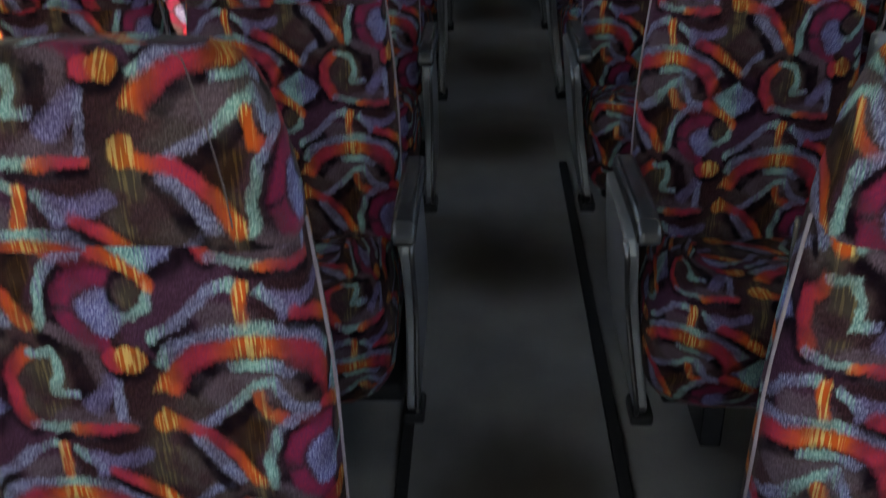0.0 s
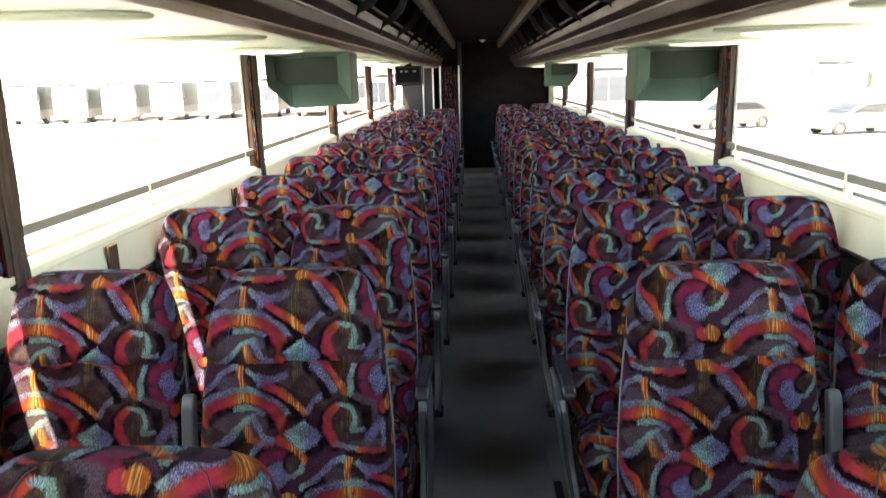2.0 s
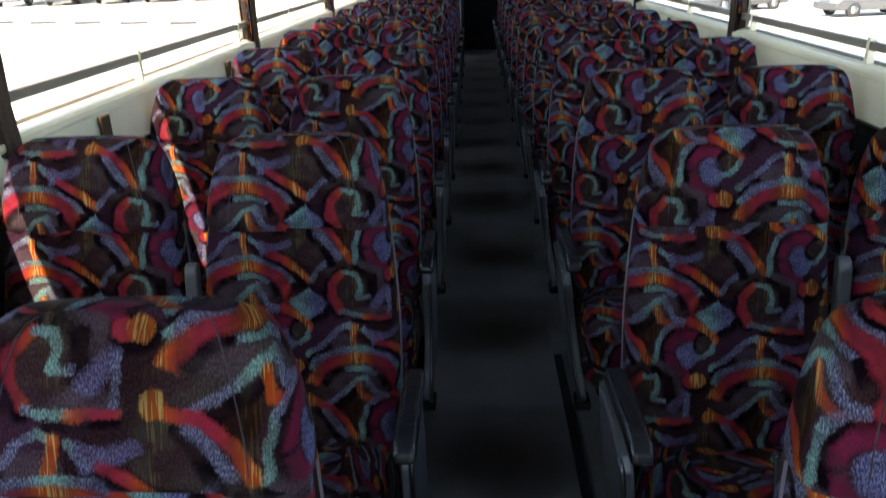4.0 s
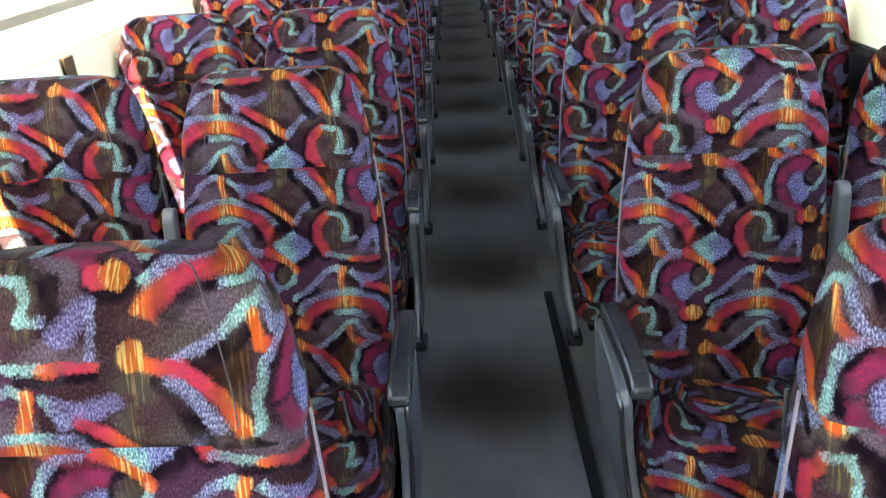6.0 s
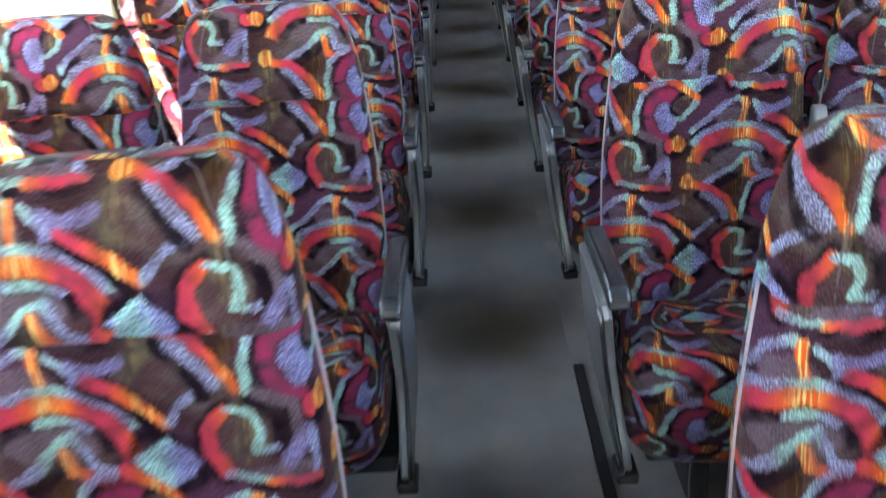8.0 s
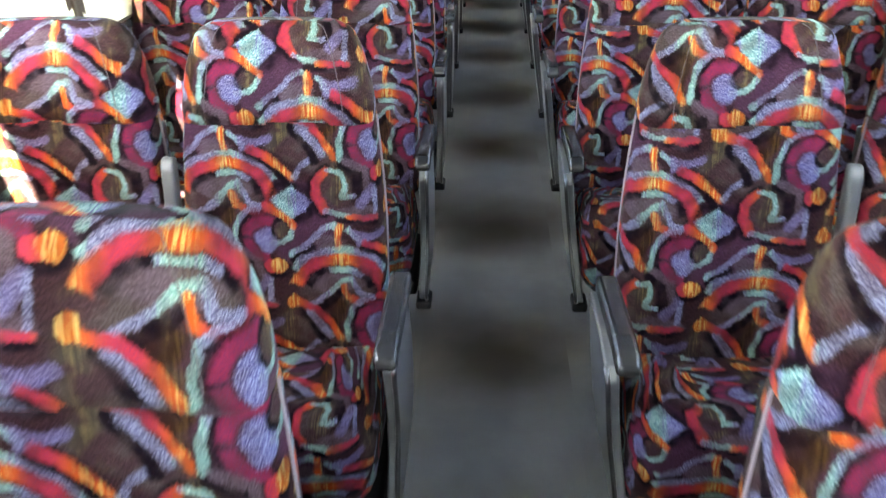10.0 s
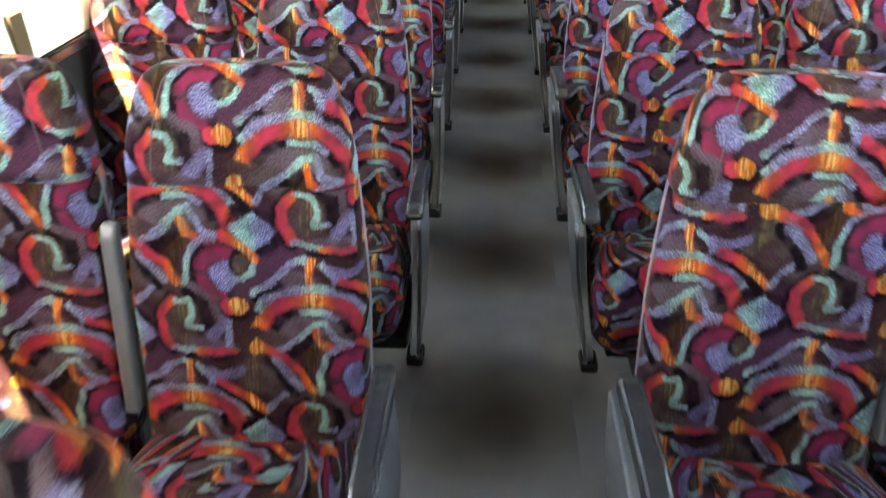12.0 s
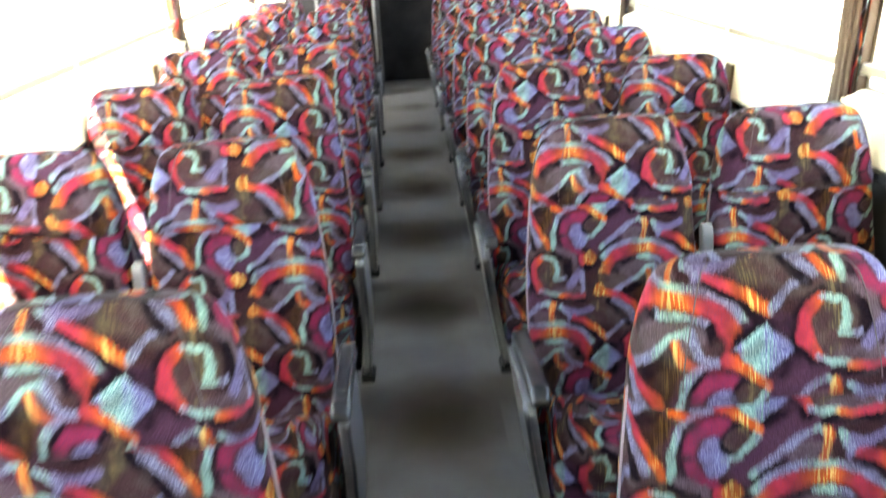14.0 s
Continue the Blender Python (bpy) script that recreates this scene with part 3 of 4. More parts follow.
def folds(y, width, depth, n, u0):
    """A gathered length of cloth, pinched where it is tied."""
    rings = []
    for j in range(14):
        t = j / 13
        z = 0.972 + t * 0.716
        tie = 1 - 0.16 * math.exp(-((t - 0.30) / 0.10) ** 2)
        r = []
        for i in range(52):
            a = math.pi / 2 + 2 * math.pi * i / 52
            f = 1 + 0.24 * math.sin(n * a + 1.3 * math.sin(3 * t + y)) * (0.6 + 0.4 * tie)
            r.append((depth * f * math.cos(a) * (0.7 + 0.3 * tie), width * tie * f * math.sin(a), z))
        rings.append(r)
    return loft(rings, u0=u0, gather=2.6)


def curtain(s, y):
    """A gathered brown curtain tied against a pillar, with a patterned border on its window side."""
    c = thing("curtain", "gathered dark brown curtain with red patterned border beside a window pillar", "curtain", "window curtains")
    c.location = (XL + 0.030 if s < 0 else XR - 0.030, y + 0.008, 0)
    part("cloth", folds(y, 0.040, 0.014, 9, y), CURTAIN, c)
    edge = part("border", folds(y + 1, 0.009, 0.009, 5, y), CURTAIN_BORDER, c, "red patterned border")
    edge.location = (s * 0.006, -0.046, 0)
    return c


CURTAIN = material("brown_curtain", (0.050, 0.031, 0.024), 0.75, grain=0.3, scale=30, bump=0.3, blotch=0.3)
CURTAIN_BORDER = woven("patterned_curtain", dim=0.40)
for s, ps in ((-1, PILLARS_L), (1, PILLARS_R)):
    for y in ps:
        curtain(s, y)
structure(part("trim_jamb", box(XL - 0.002, XL + 0.040, 1.15, 1.268, 0.966, 1.56, 0.005), CREAM), "cream upright jamb beside the first window pillar")
structure(part("trim_jamb_cap", box(XL - 0.002, XL + 0.036, 1.15, 1.268, 1.562, HEAD - 0.002, 0.005), BRONZE), "brown upper jamb beside the first window pillar")

# roof, front and rear
structure(part("ceiling", box(XL - WALL, XR + WALL, Y0, Y1, 2.10, 2.22), DARKLINING), "dark carpeted ceiling of the coach")
structure(part("wall_rear", box(XL, XR, Y1 - 0.09, Y1, -0.012, 2.10), REARCARPET), "dark grey carpeted rear bulkhead")
bm = box(XL, XR, Y0, Y0 + 0.08, -0.012, 0.70)
box(XL, XR, Y0, Y0 + 0.08, 1.95, 2.10, bm=bm)
for a, c in ((XL, XL + 0.1), (XR - 0.1, XR), (-0.04, 0.04)):
    box(a, c, Y0, Y0 + 0.08, 0.70, 1.95, bm=bm)
structure(part("wall_front", bm, GREYWALL), "grey front bulkhead with the windscreen openings")
for i, (a, c) in enumerate(((XL + 0.1, -0.04), (0.04, XR - 0.1))):
    g = structure(part("windscreen_%d" % (i + 1), box(a, c, Y0 + 0.03, Y0 + 0.038, 0.70, 1.95), PANE), "half of the split windscreen")
    g.visible_shadow = False


def rack(s):
    """Overhead parcel rack along one side: soffit, bronze front rails, dark lining and straps."""
    w = XL if s < 0 else XR
    r = thing("luggage_rack", "overhead parcel rack with a pale green soffit and bronze front rails", "luggage rack", "luggage racks")
    ya, yb = Y0 + 0.6, 11.55
    dz = -0.010 if s < 0 else -0.030
    so = [(w - s * 0.001, 1.704), (s * 0.655, 1.706), (s * 0.655, 1.722), (w - s * 0.001, 1.730)]
    part("soffit", prism([(x, z + dz) for x, z in so], "y", ya, yb), SOFFIT, r, "pale green laminate underside")
    mo = [(s * 0.654, 1.702), (s * 0.632, 1.703), (s * 0.600, 1.716), (s * 0.598, 1.728), (s * 0.654, 1.722)]
    part("moulding", prism([(x, z + dz) for x, z in mo], "y", ya, yb, 0.003), BEIGE, r, "beige soffit moulding")
    f1 = [(s * 0.599, 1.722), (s * 0.566, 1.752), (s * 0.553, 1.786), (s * 0.570, 1.790), (s * 0.612, 1.735)]
    part("lower_fascia", prism([(x, z + dz) for x, z in f1], "y", ya, yb, 0.003), FASCIA, r, "dark bronze fascia")
    f2 = [(s * 0.551, 1.792), (s * 0.528, 1.820), (s * 0.516, 1.858), (s * 0.534, 1.862), (s * 0.570, 1.795)]
    part("upper_fascia", prism([(x, z + dz) for x, z in f2], "y", ya, yb, 0.003), FASCIA, r, "dark bronze fascia")
    part("bead", tube([(s * 0.549, ya, 1.789 + dz), (s * 0.549, yb, 1.789 + dz)], 0.004), STEEL, r, "bright metal bead")
    part("grip_rail", tube([(s * 0.505, ya, 1.884 + dz), (s * 0.505, yb, 1.884 + dz)], 0.008), BRONZE, r, "slim bronze grip rail")
    li = [(s * 0.572, 1.778), (w - s * 0.001, 1.735), (w - s * 0.001, 2.095), (w - s * 0.012, 2.095), (w - s * 0.012, 1.752), (s * 0.572, 1.790)]
    part("lining", prism(li, "y", ya, yb), GREYLINING, r, "dark grey carpet lining")
    up = [(s * 0.40, 2.098), (s * 0.335, 2.098), (s * 0.322, 2.02), (s * 0.338, 1.975), (s * 0.372, 1.968), (s * 0.392, 1.995)]
    part("valance", prism(up, "y", ya, yb, 0.004), BRONZE, r, "bronze ceiling valance")
    y = ya + 0.7
    while y < yb:
        strap = [(s * 0.560, 1.800), (s * 0.528, 1.850), (s * 0.486, 1.868), (s * 0.440, 1.915), (s * 0.415, 1.965), (s * 0.352, 2.004), (s * 0.346, 1.975), (s * 0.385, 1.946), (s * 0.408, 1.890), (s * 0.466, 1.838), (s * 0.512, 1.822), (s * 0.538, 1.790)]
        part("brace", prism(strap, "y", y, y + 0.024, 0.005), BLACK, r, "black moulded rack brace")
        y += 0.85
    return r


rack(-1)
rack(1)


def reading_light(s, y):
    """A shallow oval lamp panel in the soffit above a row."""
    x = s * 0.93
    r = thing("reading_light", "white oval reading light panel set in the rack soffit", "reading light", "reading lights")
    r.location = (x, y, 1.694 if s < 0 else 1.674)
    rings = [ringxy(0, 0, z, a, b, 28, 2.2) for z, a, b in ((0.002, 0.235, 0.125), (-0.004, 0.235, 0.125), (-0.010, 0.215, 0.108), (-0.014, 0.155, 0.078))]
    part("bezel", loft(rings, caps=(True, False)), SOFFIT, r, "pale green bezel")
    rings = [ringxy(0, 0, z, a, b, 28, 2.2) for z, a, b in ((-0.012, 0.154, 0.077), (-0.018, 0.146, 0.071), (-0.021, 0.10, 0.045))]
    part("lens", loft(rings, caps=(False, True)), LAMP, r, "lit white lens")
    return r


for s in (-1, 1):
    for i in range(-1, 12):
        reading_light(s, ROW1 + PITCH * i - 0.02)

# ---- seats ----
rs = random.Random(4)


def back_front(z):
    return -0.095 + (z - 0.62) * 0.215


def backrest_rings(z0, z1, steps, round_top, seed, grow=0.0):
    """Rings of an upholstered seat back between two heights; it narrows upwards and leans back."""
    rings = []
    for j in range(steps + 1):
        t = j / steps
        if round_top:
            t = 1 - (1 - t) ** 1.5
        z = z0 + t * (z1 - z0)
        a = 0.223 - 0.026 * max(0, (z - 0.72) / 0.30) ** 1.4 + grow
        d = 0.062 - 0.014 * (z - 0.5) + grow
        if round_top:
            a = np.interp(z, (0.94, 1.00, 1.05, 1.09, 1.115, 1.127, 1.135), (0.207, 0.199, 0.187, 0.174, 0.162, 0.150, 0.126)) + grow
            d = np.interp(z, (0.94, 1.05, 1.09, 1.115, 1.135), (0.057, 0.053, 0.047, 0.037, 0.014)) + grow
        if round_top and j == 0:
            a, d = a - 0.003, d - 0.003
        cy = back_front(z) + 0.062
        r = []
        for x, y, zz in ringxy(0, cy, z, a, d, 32, 3.4):
            fr = max(0.0, min(1.0, (cy - y) / d))
            y -= fr * 0.020 * (abs(x) / a) ** 2.5  # side bolsters
            w = noise.noise(Vector((x * 7 + seed, y * 6, zz * 7))) * 0.006 + noise.noise(Vector((x * 22 + seed, y * 9, zz * 20))) * 0.0025
            top = round_top and -0.006 * (t ** 4) * (abs(x) / 0.15) ** 2
            r.append((x * (1 + w), y - w, zz + (top or 0) + w * 0.6))
        rings.append(r)
    return rings


def cushion_rings(seed):
    """Rings of a seat cushion from its foot upward, with a rolled front edge."""
    out = []
    for z, a, y0, y1 in ((0.235, 0.205, -0.43, -0.04), (0.27, 0.218, -0.458, -0.03), (0.33, 0.224, -0.475, -0.02), (0.40, 0.225, -0.478, -0.02), (0.445, 0.222, -0.468, -0.02), (0.472, 0.212, -0.44, -0.025), (0.484, 0.18, -0.38, -0.05), (0.482, 0.10, -0.28, -0.10)):
        r = []
        for x, y, zz in ringxy(0, (y0 + y1) / 2, z, a, (y1 - y0) / 2, 28, 4.2):
            w = noise.noise(Vector((x * 8 + seed, y * 8, zz * 8))) * 0.008
            r.append((x + w, y + w, zz + w - 0.28 * (y + 0.25) * min(1, max(0, (zz - 0.33) / 0.12))))
        out.append(r)
    return out


MESHES = {}


def shared(name, build, mat):
    """Mesh data made once."""
    if name not in MESHES:
        bm = build()
        me = bpy.data.meshes.new(name)
        bm.to_mesh(me)
        bm.free()
        me.materials.append(mat)
        MESHES[name] = me
    return MESHES[name]


def piece(name, me, parent, loc=(0, 0, 0), label=""):
    ob = new(name, me)
    ob.parent, ob.location = parent, loc
    if label:
        ob["label"] = label
    return ob


SEAM = 0.945


def edge_line():
    """The piped edge round the front of a seat back."""
    rings = backrest_rings(0.50, SEAM, 6, False, 2.0)
    lft = [r[8] for r in rings]
    return lft, [(-x, y, z) for x, y, z in lft]


# where the cloth was cut, in metres along the repeat: for each side, row by row, the aisle seat and the window seat
BACK_CUTS = {-1: [((0.094, -0.169), (0.112, 0.014)), ((0.109, 0.008), (0.112, 0.014)), ((0.109, 0.008), (0.112, 0.014)), ((0.109, 0.008), (0.112, 0.014)), ((0.109, -0.080), (0.112, 0.014)), ((0.109, 0.008), (0.112, 0.014))], 1: [((0.178, 0.160), (0.150, 0.060)), ((0.168, 0.045), (0.150, 0.060)), ((0.404, 0.045), (0.138, 0.030)), ((0.168, 0.045), (0.396, 0.050)), ((0.168, 0.045), (0.146, 0.050)), ((0.404, 0.045), (0.156, 0.060)), ((0.404, 0.045), (0.166, 0.040))]}
HEAD_CUTS = {-1: [((0.077, -0.374), (0.300, -0.100)), ((0.105, -0.056), (0.100, -0.040)), ((0.110, -0.364), (0.330, -0.050)), ((0.160, -0.195), (0.210, -0.300)), ((0.117, -0.274), (0.050, -0.150)), ((0.093, -0.113), (0.110, -0.110))],
             1: [((0.210, -0.150), (0.120, -0.060)), ((0.129, -0.238), (0.310, -0.120)), ((0.330, -0.060), (0.117, -0.274)), ((0.120, -0.200), (0.020, -0.330)), ((0.200, -0.240), (0.129, -0.238)), ((0.155, -0.118), (0.270, -0.030)), ((0.110, -0.090), (0.110, -0.364))]}


def back_mesh(i, u0, v0):
    return shared("backrest%d %.3f %.3f" % (i, u0, v0), lambda: loft(backrest_rings(0.42, SEAM, 12, False, 2.0 + 9 * i), u0=u0, v0=v0, caps=(True, False)), FABRIC)


def head_mesh(i, u0, v0):
    return shared("headrest%d %.3f %.3f" % (i, u0, v0), lambda: loft(backrest_rings(SEAM - 0.006, 1.135, 12, True, 5.0 + 4 * i, 0.001), u0=u0, v0=v0), FABRIC)


def recut(unit, s, r):
    """Gives a copied double seat its own cut of cloth."""
    backs, heads = ([k for k in unit.children if k.name.split(".")[0] == nm] for nm in ("backrest", "headrest"))
    for i in (0, 1):
        near = sorted(backs, key=lambda k: abs(k.location.x))[i]
        near.data = back_mesh(i, *BACK_CUTS[s][r % len(BACK_CUTS[s])][i])
        near = sorted(heads, key=lambda k: abs(k.location.x))[i]
        near.data = head_mesh(i, *HEAD_CUTS[s][r % len(HEAD_CUTS[s])][i])


def seat_unit(s):
    """A double seat for the side s; its origin is on the floor at the row line, in the aisle's middle. It faces -y."""
    u = thing("double_seat", "double coach seat in multicoloured swirl velour with grey armrests", "coach seat", "double seats")
    xa, xc, xw = (0.480, 0.7165, 0.953) if s > 0 else (-0.477, -0.7165, -0.952)
    for i, x in enumerate((xa, xw)):
        back = piece("backrest", back_mesh(i, *BACK_CUTS[s][0][i]), u, (x, 0, 0))
        lft, rgt = edge_line()
        for q, nm in ((lft, "l"), (rgt, "r")):
            piece("piping", shared("piping" + nm, lambda: tube(q, 0.003, 6), PIPING), back, label="pale piping along the seam")
        piece("headrest", head_mesh(i, *HEAD_CUTS[s][0][i]), u, (x, 0, 0), "stretch head cover in the same swirl velour")
        for q in (13, 19):
            line = [r[q] for r in backrest_rings(SEAM, 1.132, 10, True, 5.0 + 4 * i, 0.001)]
            piece("stitch_line", shared("stitch%d_%d" % (i, q), lambda: tube(line, 0.0011, 5), STITCH), back, label="stitched seam of the head cover")
        piece("seat_cushion", shared("cushion%d" % i, lambda: loft(cushion_rings(3.0 + i), u0=0.2 * i, v0=0.1), FABRIC_CUT), u, (x, 0, 0), "rolled-edge swirl velour cushion")
    # raised armrest between the two seats
    tilt = [(back_front(z) + 0.002 + dy, z) for z, dy in ((0.49, 0.0), (0.845, 0.0), (0.862, 0.006), (0.868, 0.017), (0.862, 0.030), (0.49, 0.036))]
    piece("middle_armrest", shared("middle_armrest", lambda: prism(tilt, "x", -0.0145, 0.0145, 0.006, segs=3), MIDGREY), u, (xc, 0, 0), "grey plastic armrest folded up")
    # armrest and end panel on the aisle
    xo = 0.215 if s > 0 else -0.210
    arm = [(-0.15, 0.672), (-0.37, 0.686), (-0.425, 0.682), (-0.447, 0.668), (-0.45, 0.650), (-0.435, 0.638), (-0.38, 0.644), (-0.15, 0.632)]
    piece("aisle_armrest", shared("aisle_armrest", lambda: prism(arm, "x", -0.0215, 0.0215, 0.010, segs=3), ARM), u, (xo, 0, 0), "dark grey plastic armrest")
    xp, lean = (0.290, radians(-8.4)) if s > 0 else (-0.224, radians(1.0))
    pan = [(-0.14, 0.63), (-0.30, 0.632), (-0.365, 0.612), (-0.378, 0.58), (-0.358, 0.51), (-0.345, 0.44), (-0.352, 0.37), (-0.392, 0.27), (-0.412, 0.21), (-0.402, 0.185), (-0.36, 0.178), (-0.10, 0.195), (-0.02, 0.26), (-0.05, 0.42)]
    panel = piece("end_panel", shared("end_panel", lambda: prism(pan, "x", -0.013, 0.013, 0.006, segs=3), SHELL), u, (xp, 0, 0), "grey moulded end panel")
    panel.rotation_euler = (0, lean, 0)
    edge = [(y - 0.004, z) for y, z in pan[2:10]]
    piece("edge_strip", shared("edge_strip", lambda: tube([(0, y, z) for y, z in edge], 0.0055, 8), EDGE), panel, (-s * 0.010, 0, 0), "bright metal edge strip")
    piece("foot", shared("foot", lambda: box(-0.024, 0.024, -0.420, -0.345, 0.158, 0.188, 0.008), BLACK), u, (xp + 0.174 * math.sin(lean), 0, 0), "dark rubber end block")
    # frame under the cushions
    lo, hi = sorted((xp + s * 0.02, xw + s * 0.2))
    mid = (lo + hi) / 2
    half = (hi - lo) / 2
    piece("seat_frame", shared("seat_frame%d" % s, lambda: box(-half, half, -0.38, -0.06, 0.185, 0.236, 0.01), BLACK), u, (mid, 0, 0), "black steel seat frame")
    piece("leg", shared("leg", lambda: prism([(-0.33, -0.011), (-0.12, -0.011), (-0.17, 0.2), (-0.28, 0.2)], "x", -0.025, 0.025, 0.006), ARM), u, (xw, 0, 0), "dark steel leg")
    piece("leg", MESHES["leg"], u, (xa - s * 0.02, 0, 0), "dark steel leg")
    piece("back_shell", shared("back_shell", lambda: prism([(back_front(z) + dd, z) for z, dd in ((0.24, 0.10), (0.9, 0.135), (0.9, 0.142), (0.24, 0.12))], "x", -0.19, 0.19, 0.003), ARM), u, (xa, 0, 0), "dark plastic back shell")
    piece("back_shell", MESHES["back_shell"], u, (xw, 0, 0), "dark plastic back shell")
    return u


for s, first, last in ((-1, 0, 11), (1, 0, 12)):
    first_unit = None
    for r in range(first, last + 1):
        m = pose((0.017, 0.013)[r] if r < 2 else 0, ROW1 + PITCH * (r - 1), 0)
        if first_unit is None:
            first_unit = seat_unit(s)
            first_unit.matrix_basis = m
        else:
            recut(copy_thing(first_unit, m), s, r)

# ---- hanging screens ----


def screen_hood(s, y, x0, x1, z0, z1):
    """A green housing under the rack with a recessed screen; its lower outer corner is cut away. Faces -y."""
    h = thing("screen_housing", "sage green moulded screen housing hanging under the rack", "screen housing", "hanging screens")
    h.location = ((x0 + x1) / 2, y, z0)
    w, t, d = (x1 - x0) / 2, z1 - z0, 0.30
    o = s  # outer side towards the window
    out = [(-o * w, 0.0), (o * w * 0.42, -0.012), (o * w * 0.98, 0.105), (o * w, t), (-o * w, t)]
    inn = [(-o * w * 0.62, 0.105), (o * w * 0.55, 0.105), (o * w * 0.9, 0.13), (o * w * 0.92, t - 0.02), (-o * w * 0.62, t - 0.02)]
    bm = bmesh.new()
    vo = [bm.verts.new((a, 0, c)) for a, c in out]
    vi = [bm.verts.new((a, 0.11, c)) for a, c in inn]
    vb = [bm.verts.new((a * 0.96, d, c)) for a, c in out]
    for i in range(5):
        j = (i + 1) % 5
        bm.faces.new((vo[i], vo[j], vi[j], vi[i]))
        bm.faces.new((vo[j], vo[i], vb[i], vb[j]))
    bm.faces.new(vb)
    bmesh.ops.recalc_face_normals(bm, faces=bm.faces[:])
    bmesh.ops.bevel(bm, geom=bm.edges[:], offset=0.006, segments=2, affect="EDGES")
    part("housing", bm, GREEN, h)
    bm = prism([(a * 0.99, c) for a, c in inn], "y", 0.112, 0.122)
    part("screen", bm, SCREENGREEN, h, "dark green recessed screen")
    return h


SCREENGREEN = material("dim_green_screen", (0.012, 0.022, 0.017), 0.6, grain=0.05, scale=20, blotch=0.15)
SCREENGREEN.node_tree.nodes["Principled BSDF"].inputs["Specular IOR Level"].default_value = 0.1
screen_hood(-1, 3.42, -1.10, -0.665, 1.430, 1.692)
screen_hood(1, 3.40, 0.76, 1.215, 1.410, 1.672)
screen_hood(1, 7.05, 0.665, 0.975, 1.435, 1.672)


def flat_monitor(x0, x1, y, z0, z1):
    h = thing("flat_monitor", "small black monitor hanging under the rack", "monitor", "hanging screens")
    h.location = ((x0 + x1) / 2, y, z0)
    w, t = (x1 - x0) / 2, z1 - z0
    part("casing", box(-w, w, 0, 0.16, 0, t, 0.012), BLACK, h)
    part("screen", box(-w * 0.86, w * 0.86, -0.003, 0.001, 0.035, t - 0.02), SCREEN, h, "dark glossy screen")
    part("side_cover", box(w, w + 0.018, 0.01, 0.15, 0.01, t, 0.004), SHELL, h, "pale side cover")
    for i, a in enumerate((-0.08, -0.03, 0.05)):
        part("marking", box(a, a + 0.03, -0.005, -0.0035, t - 0.06, t - 0.048), SHELL, h, "pale marking bar")
    part("hanger", box(-0.03, 0.03, 0.05, 0.10, t, t + 0.06, 0.004), BLACK, h)
    return h


flat_monitor(-0.83, -0.565, 7.1, 1.475, 1.67)

# ---- rear: lavatory compartment ----
structure(part("wall_lavatory", box(XL, -0.70, 11.62, 11.68, -0.012, 2.10), GREYWALL), "grey carpeted wall of the rear lavatory")
structure(part("wall_lavatory_side", box(-0.30, -0.25, 11.62, 12.41, -0.012, 2.10), GREYWALL), "grey side wall of the rear lavatory")
for x in (-0.70, -0.585, -0.285, -0.86):
    structure(part("trim_rear", box(x - 0.012, x + 0.012, 11.600, 11.618, 0, 1.72, 0.004), STEEL), "slim metal trim beside the rear curtain")
rings = []
for j in range(6):
    z = 0.9 + j * 0.165
    r = []
    for i in range(60):
        a = math.pi / 2 + 2 * math.pi * i / 60
        r.append((0.135 * math.cos(a), 0.018 * math.sin(a) + 0.012 * math.sin(40 * math.cos(a)), z))
    rings.append(r)
cu = part("rear_curtain", loft(rings, u0=0.1), CURTAIN_BORDER)
cu.location = (-0.435, 11.64, 0)
tagged(cu, "dark patterned curtain hanging beside the lavatory wall", "curtain")
lamp = thing("dome_lamp", "small round lamp at the rear of the ceiling", "lamp")
lamp.location = (0.10, 11.4, 2.098)
part("base", loft([ringxy(0, 0, z, r, r, 16, 2) for z, r in ((0, 0.05), (-0.012, 0.05), (-0.016, 0.04))], caps=(False, True)), STEEL, lamp)
part("dome", loft([ringxy(0, 0, z, r, r, 16, 2) for z, r in ((-0.016, 0.036), (-0.03, 0.03), (-0.038, 0.012))], caps=(False, True)), LENS, lamp, "white dome")

# ---- outside ----
GROUND = -1.45
bm = bmesh.new()
vs = [bm.verts.new(q) for q in ((-2500, -2500, GROUND), (2500, -2500, GROUND), (2500, 2500, GROUND), (-2500, 2500, GROUND))]
bm.faces.new(vs)
structure(part("ground", bm, CONCRETE), "pale sunlit concrete yard reaching to the horizon")


def wheel(parent, x, y, r, w):
    me = shared("tyre%.2f" % r, lambda: loft([[(xx, rr * math.cos(2 * math.pi * i / 20), rr * math.sin(2 * math.pi * i / 20)) for i in range(20)] for xx, rr in ((-w / 2, r * 0.9), (-w / 2.4, r), (w / 2.4, r), (w / 2, r * 0.9))]), TYRE)
    t = piece("wheel", me, parent, (x, y, r))
    rim = shared("rim%.2f" % r, lambda: loft([[(xx, rr * math.cos(2 * math.pi * i / 20), rr * math.sin(2 * math.pi * i / 20)) for i in range(20)] for xx, rr in ((-w / 2 - 0.004, r * 0.55), (w / 2 + 0.004, r * 0.55))]), STEEL)
    piece("rim", rim, t, label="metal rim")


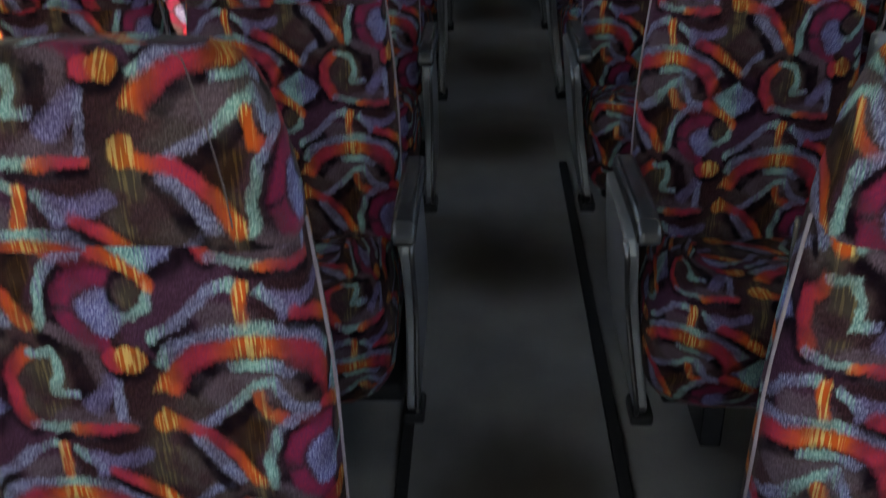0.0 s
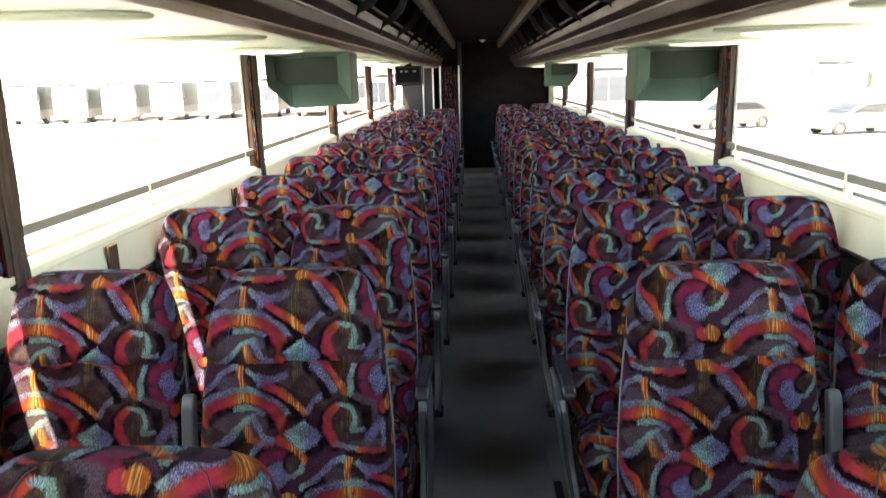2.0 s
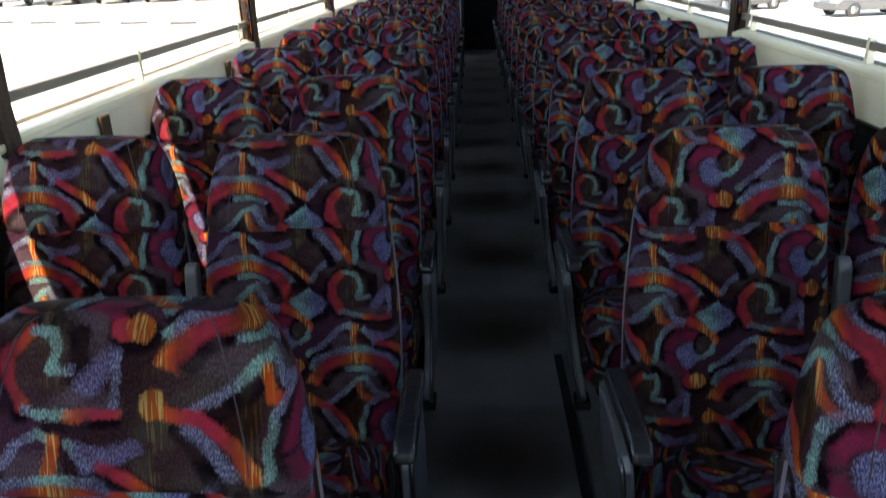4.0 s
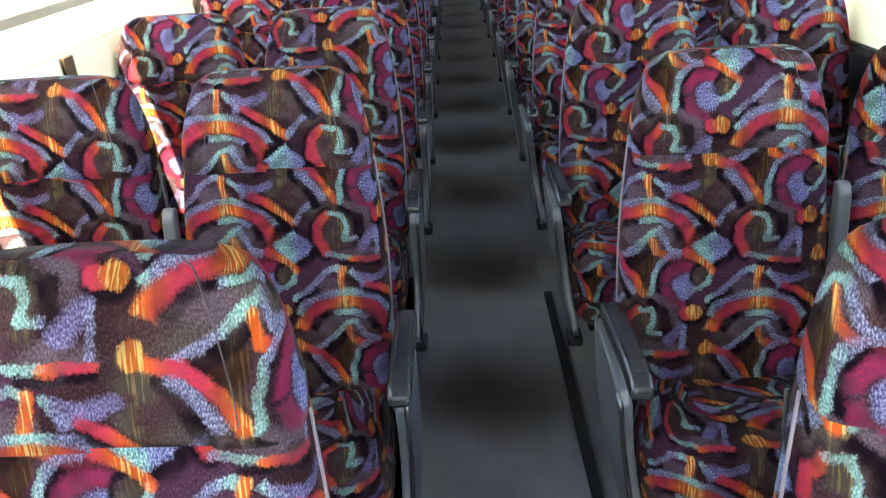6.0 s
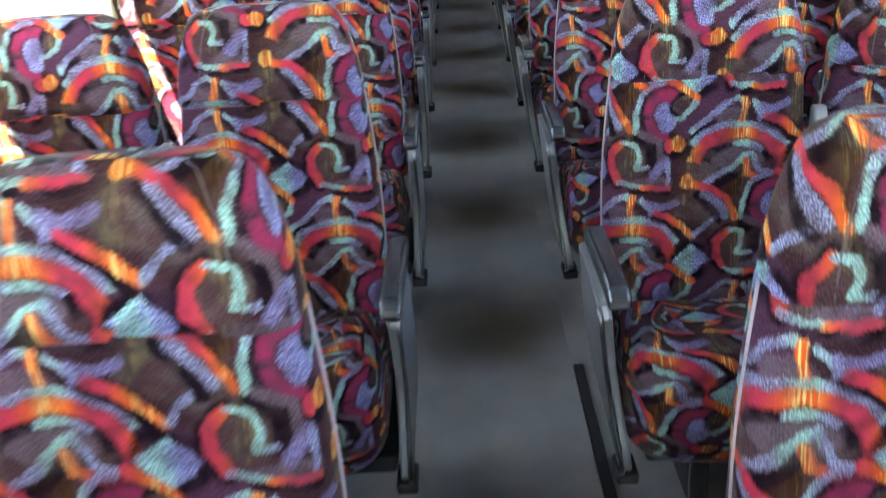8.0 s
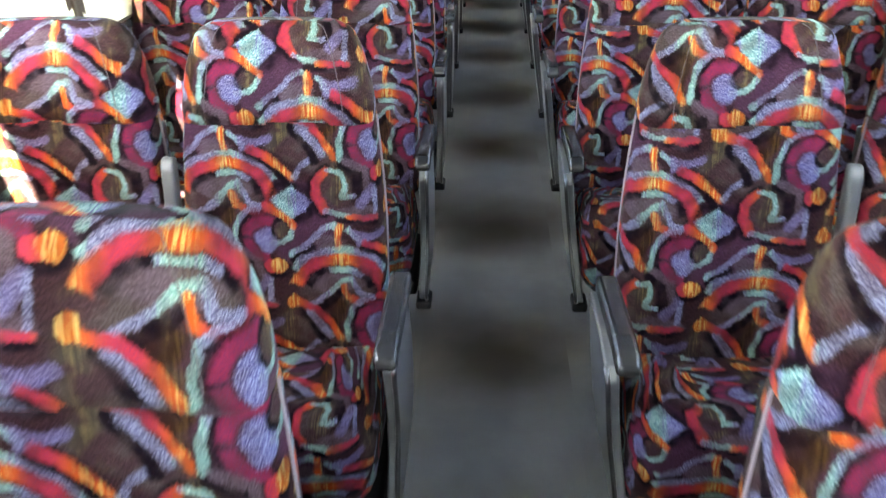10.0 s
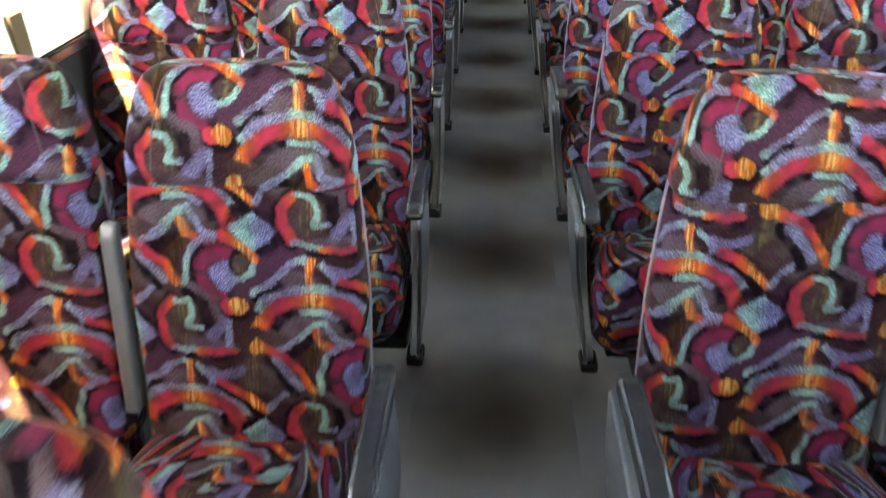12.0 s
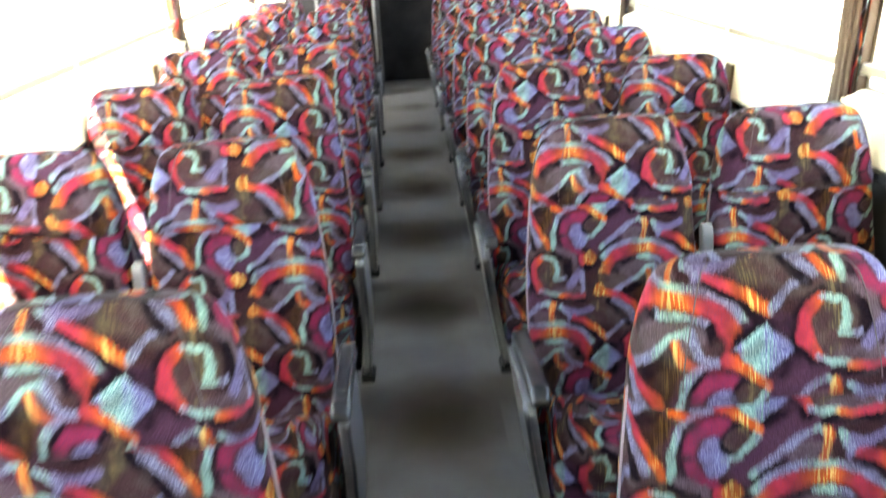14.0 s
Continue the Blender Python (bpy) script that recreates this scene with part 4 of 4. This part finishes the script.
def coach(x, y, turn):
    """A parked white touring coach; its front faces -y before the turn."""
    c = thing("parked_coach", "white touring coach parked in the sunlit yard", "coach", "parked coaches")
    body = shared("coach_body", lambda: prism([(0.0, 0.45), (-0.10, 1.2), (0.05, 2.3), (0.28, 3.25), (0.55, 3.45), (11.6, 3.45), (11.9, 3.2), (11.9, 0.45)], "x", -1.27, 1.27, 0.2, segs=4), WHITEPAINT)
    piece("body", body, c)
    piece("windscreen", shared("coach_screen", lambda: prism([(-0.095, 1.42), (0.03, 2.3), (0.235, 3.02), (0.28, 3.0), (0.08, 2.3), (-0.03, 1.42)], "x", -1.12, 1.12, 0.02), SKYGLASS), c, label="large windscreen mirroring the sky")
    piece("centre_bar", shared("coach_bar", lambda: prism([(-0.115, 1.4), (0.01, 2.3), (0.215, 3.05), (0.235, 3.05), (0.03, 2.3), (-0.09, 1.4)], "x", -0.03, 0.03), TRIM), c, label="windscreen bar")
    piece("bumper", shared("coach_bumper", lambda: box(-1.26, 1.26, -0.2, 0.1, 0.4, 0.62, 0.05), DARKPAINT), c, label="dark grey bumper")
    piece("grille", shared("coach_grille", lambda: box(-0.62, 0.62, -0.13, 0.0, 0.86, 1.10, 0.02), DARKPAINT), c, label="dark grey front grille")
    piece("wiper_panel", shared("coach_panel", lambda: box(-1.05, 1.05, -0.125, 0.0, 1.24, 1.40, 0.02), DARKPAINT), c, label="dark grey panel under the windscreen")
    piece("destination_box", shared("coach_dest", lambda: box(-0.8, 0.8, 0.19, 0.4, 3.06, 3.28, 0.02), DARKGLASS), c, label="dark destination box")
    for sx in (-1, 1):
        piece("headlight", shared("coach_lamp", lambda: box(-0.2, 0.2, -0.14, 0.0, 0.86, 1.06, 0.03), LIGHTGLASS), c, (sx * 0.9, 0, 0), "clear headlight")
        mir = piece("mirror_arm", shared("coach_arm", lambda: tube([(0, 0.2, 2.9), (0.22, -0.1, 2.8), (0.3, -0.2, 2.5)], 0.05), TYRE), c, (sx * 1.22, 0, 0), "black mirror arm")
        if sx < 0:
            mir.rotation_euler = (0, 0, radians(75))
        piece("mirror", shared("coach_mirror", lambda: box(-0.12, 0.12, -0.3, -0.2, 1.9, 2.6, 0.03), TYRE), mir, (0.3, 0, 0), "tall dark mirror")
        for i in range(6):
            piece("window", shared("coach_win", lambda: box(-0.012, 0.012, 0, 1.78, 1.15, 3.15, 0.01), DARKGLASS), c, (sx * 1.272, 0.55 + i * 1.83, 0), "dark side window")
        piece("skirt", shared("coach_skirt", lambda: box(-0.014, 0.014, 0.3, 11.4, 0.5, 1.2, 0.01), TRIM), c, (sx * 1.272, 0, 0), "grey luggage skirt")
        for yy in (2.2, 8.6, 9.9):
            wheel(c, sx * 1.12, yy, 0.5, 0.3)
    c.matrix_basis = pose(x, y, GROUND, 0, 0, turn)
    return c


first = coach(-10.0, 62, 6)
for i, (x, y, tn) in enumerate(((-13.9, 61.6, 7), (-17.8, 61.2, 8), (-21.7, 60.8, 9), (-25.6, 60.4, 10), (-29.5, 60, 11), (-33.4, 59.6, 12), (-37.3, 59.2, 13), (-6.0, 50, 4), (7.5, 42, -9), (18.0, 38, -24), (23.0, 37, -28), (4.0, 50, -5))):
    copy_thing(first, pose(x, y, GROUND, 0, 0, tn))
for i in range(6):
    k = part("wheel_stop", prism([(-0.14, 0), (-0.09, 0.15), (0.09, 0.15), (0.14, 0)], "x", -0.65, 0.65, 0.01), STOP)
    k.matrix_basis = pose(-15.0 - 3.0 * i, 38.2 + 0.95 * i, GROUND, 0, 0, 12)
    tagged(k, "low concrete wheel stop on the yard, coloured dark for shadow", "wheel stop", "wheel stops")


def car(x, y, turn, mat, label):
    c = thing("parked_car", label, "car", "parked cars")
    body = [(0, 0.35), (0.02, 0.62), (0.25, 0.78), (1.15, 0.92), (1.95, 1.38), (3.15, 1.42), (3.95, 0.98), (4.45, 0.92), (4.5, 0.4), (4.3, 0.28), (0.2, 0.26)]
    part("body", prism(body, "x", -0.86, 0.86, 0.09, segs=3), mat, c)
    part("side_glass", prism([(1.35, 0.97), (2.0, 1.32), (3.08, 1.35), (3.7, 0.99)], "x", -0.868, 0.868, 0.01), DARKGLASS, c, "dark side windows")
    part("windscreen", prism([(1.17, 0.95), (1.90, 1.36), (1.93, 1.33), (1.22, 0.93)], "x", -0.72, 0.72), DARKGLASS, c, "dark windscreen")
    for sx in (-1, 1):
        part("headlight", box(sx * 0.6 - 0.16, sx * 0.6 + 0.16, -0.02, 0.12, 0.6, 0.72, 0.02), LIGHTGLASS, c, "clear headlight")
        for yy in (0.85, 3.55):
            wheel(c, sx * 0.78, yy, 0.31, 0.2)
    c.matrix_basis = pose(x, y, GROUND, 0, 0, turn)


car(11.0, 38.0, -75, DARKPAINT, "dark grey saloon car parked outside in the yard")
car(15.0, 33.5, -80, DARKPAINT, "dark grey saloon car parked outside in the yard")
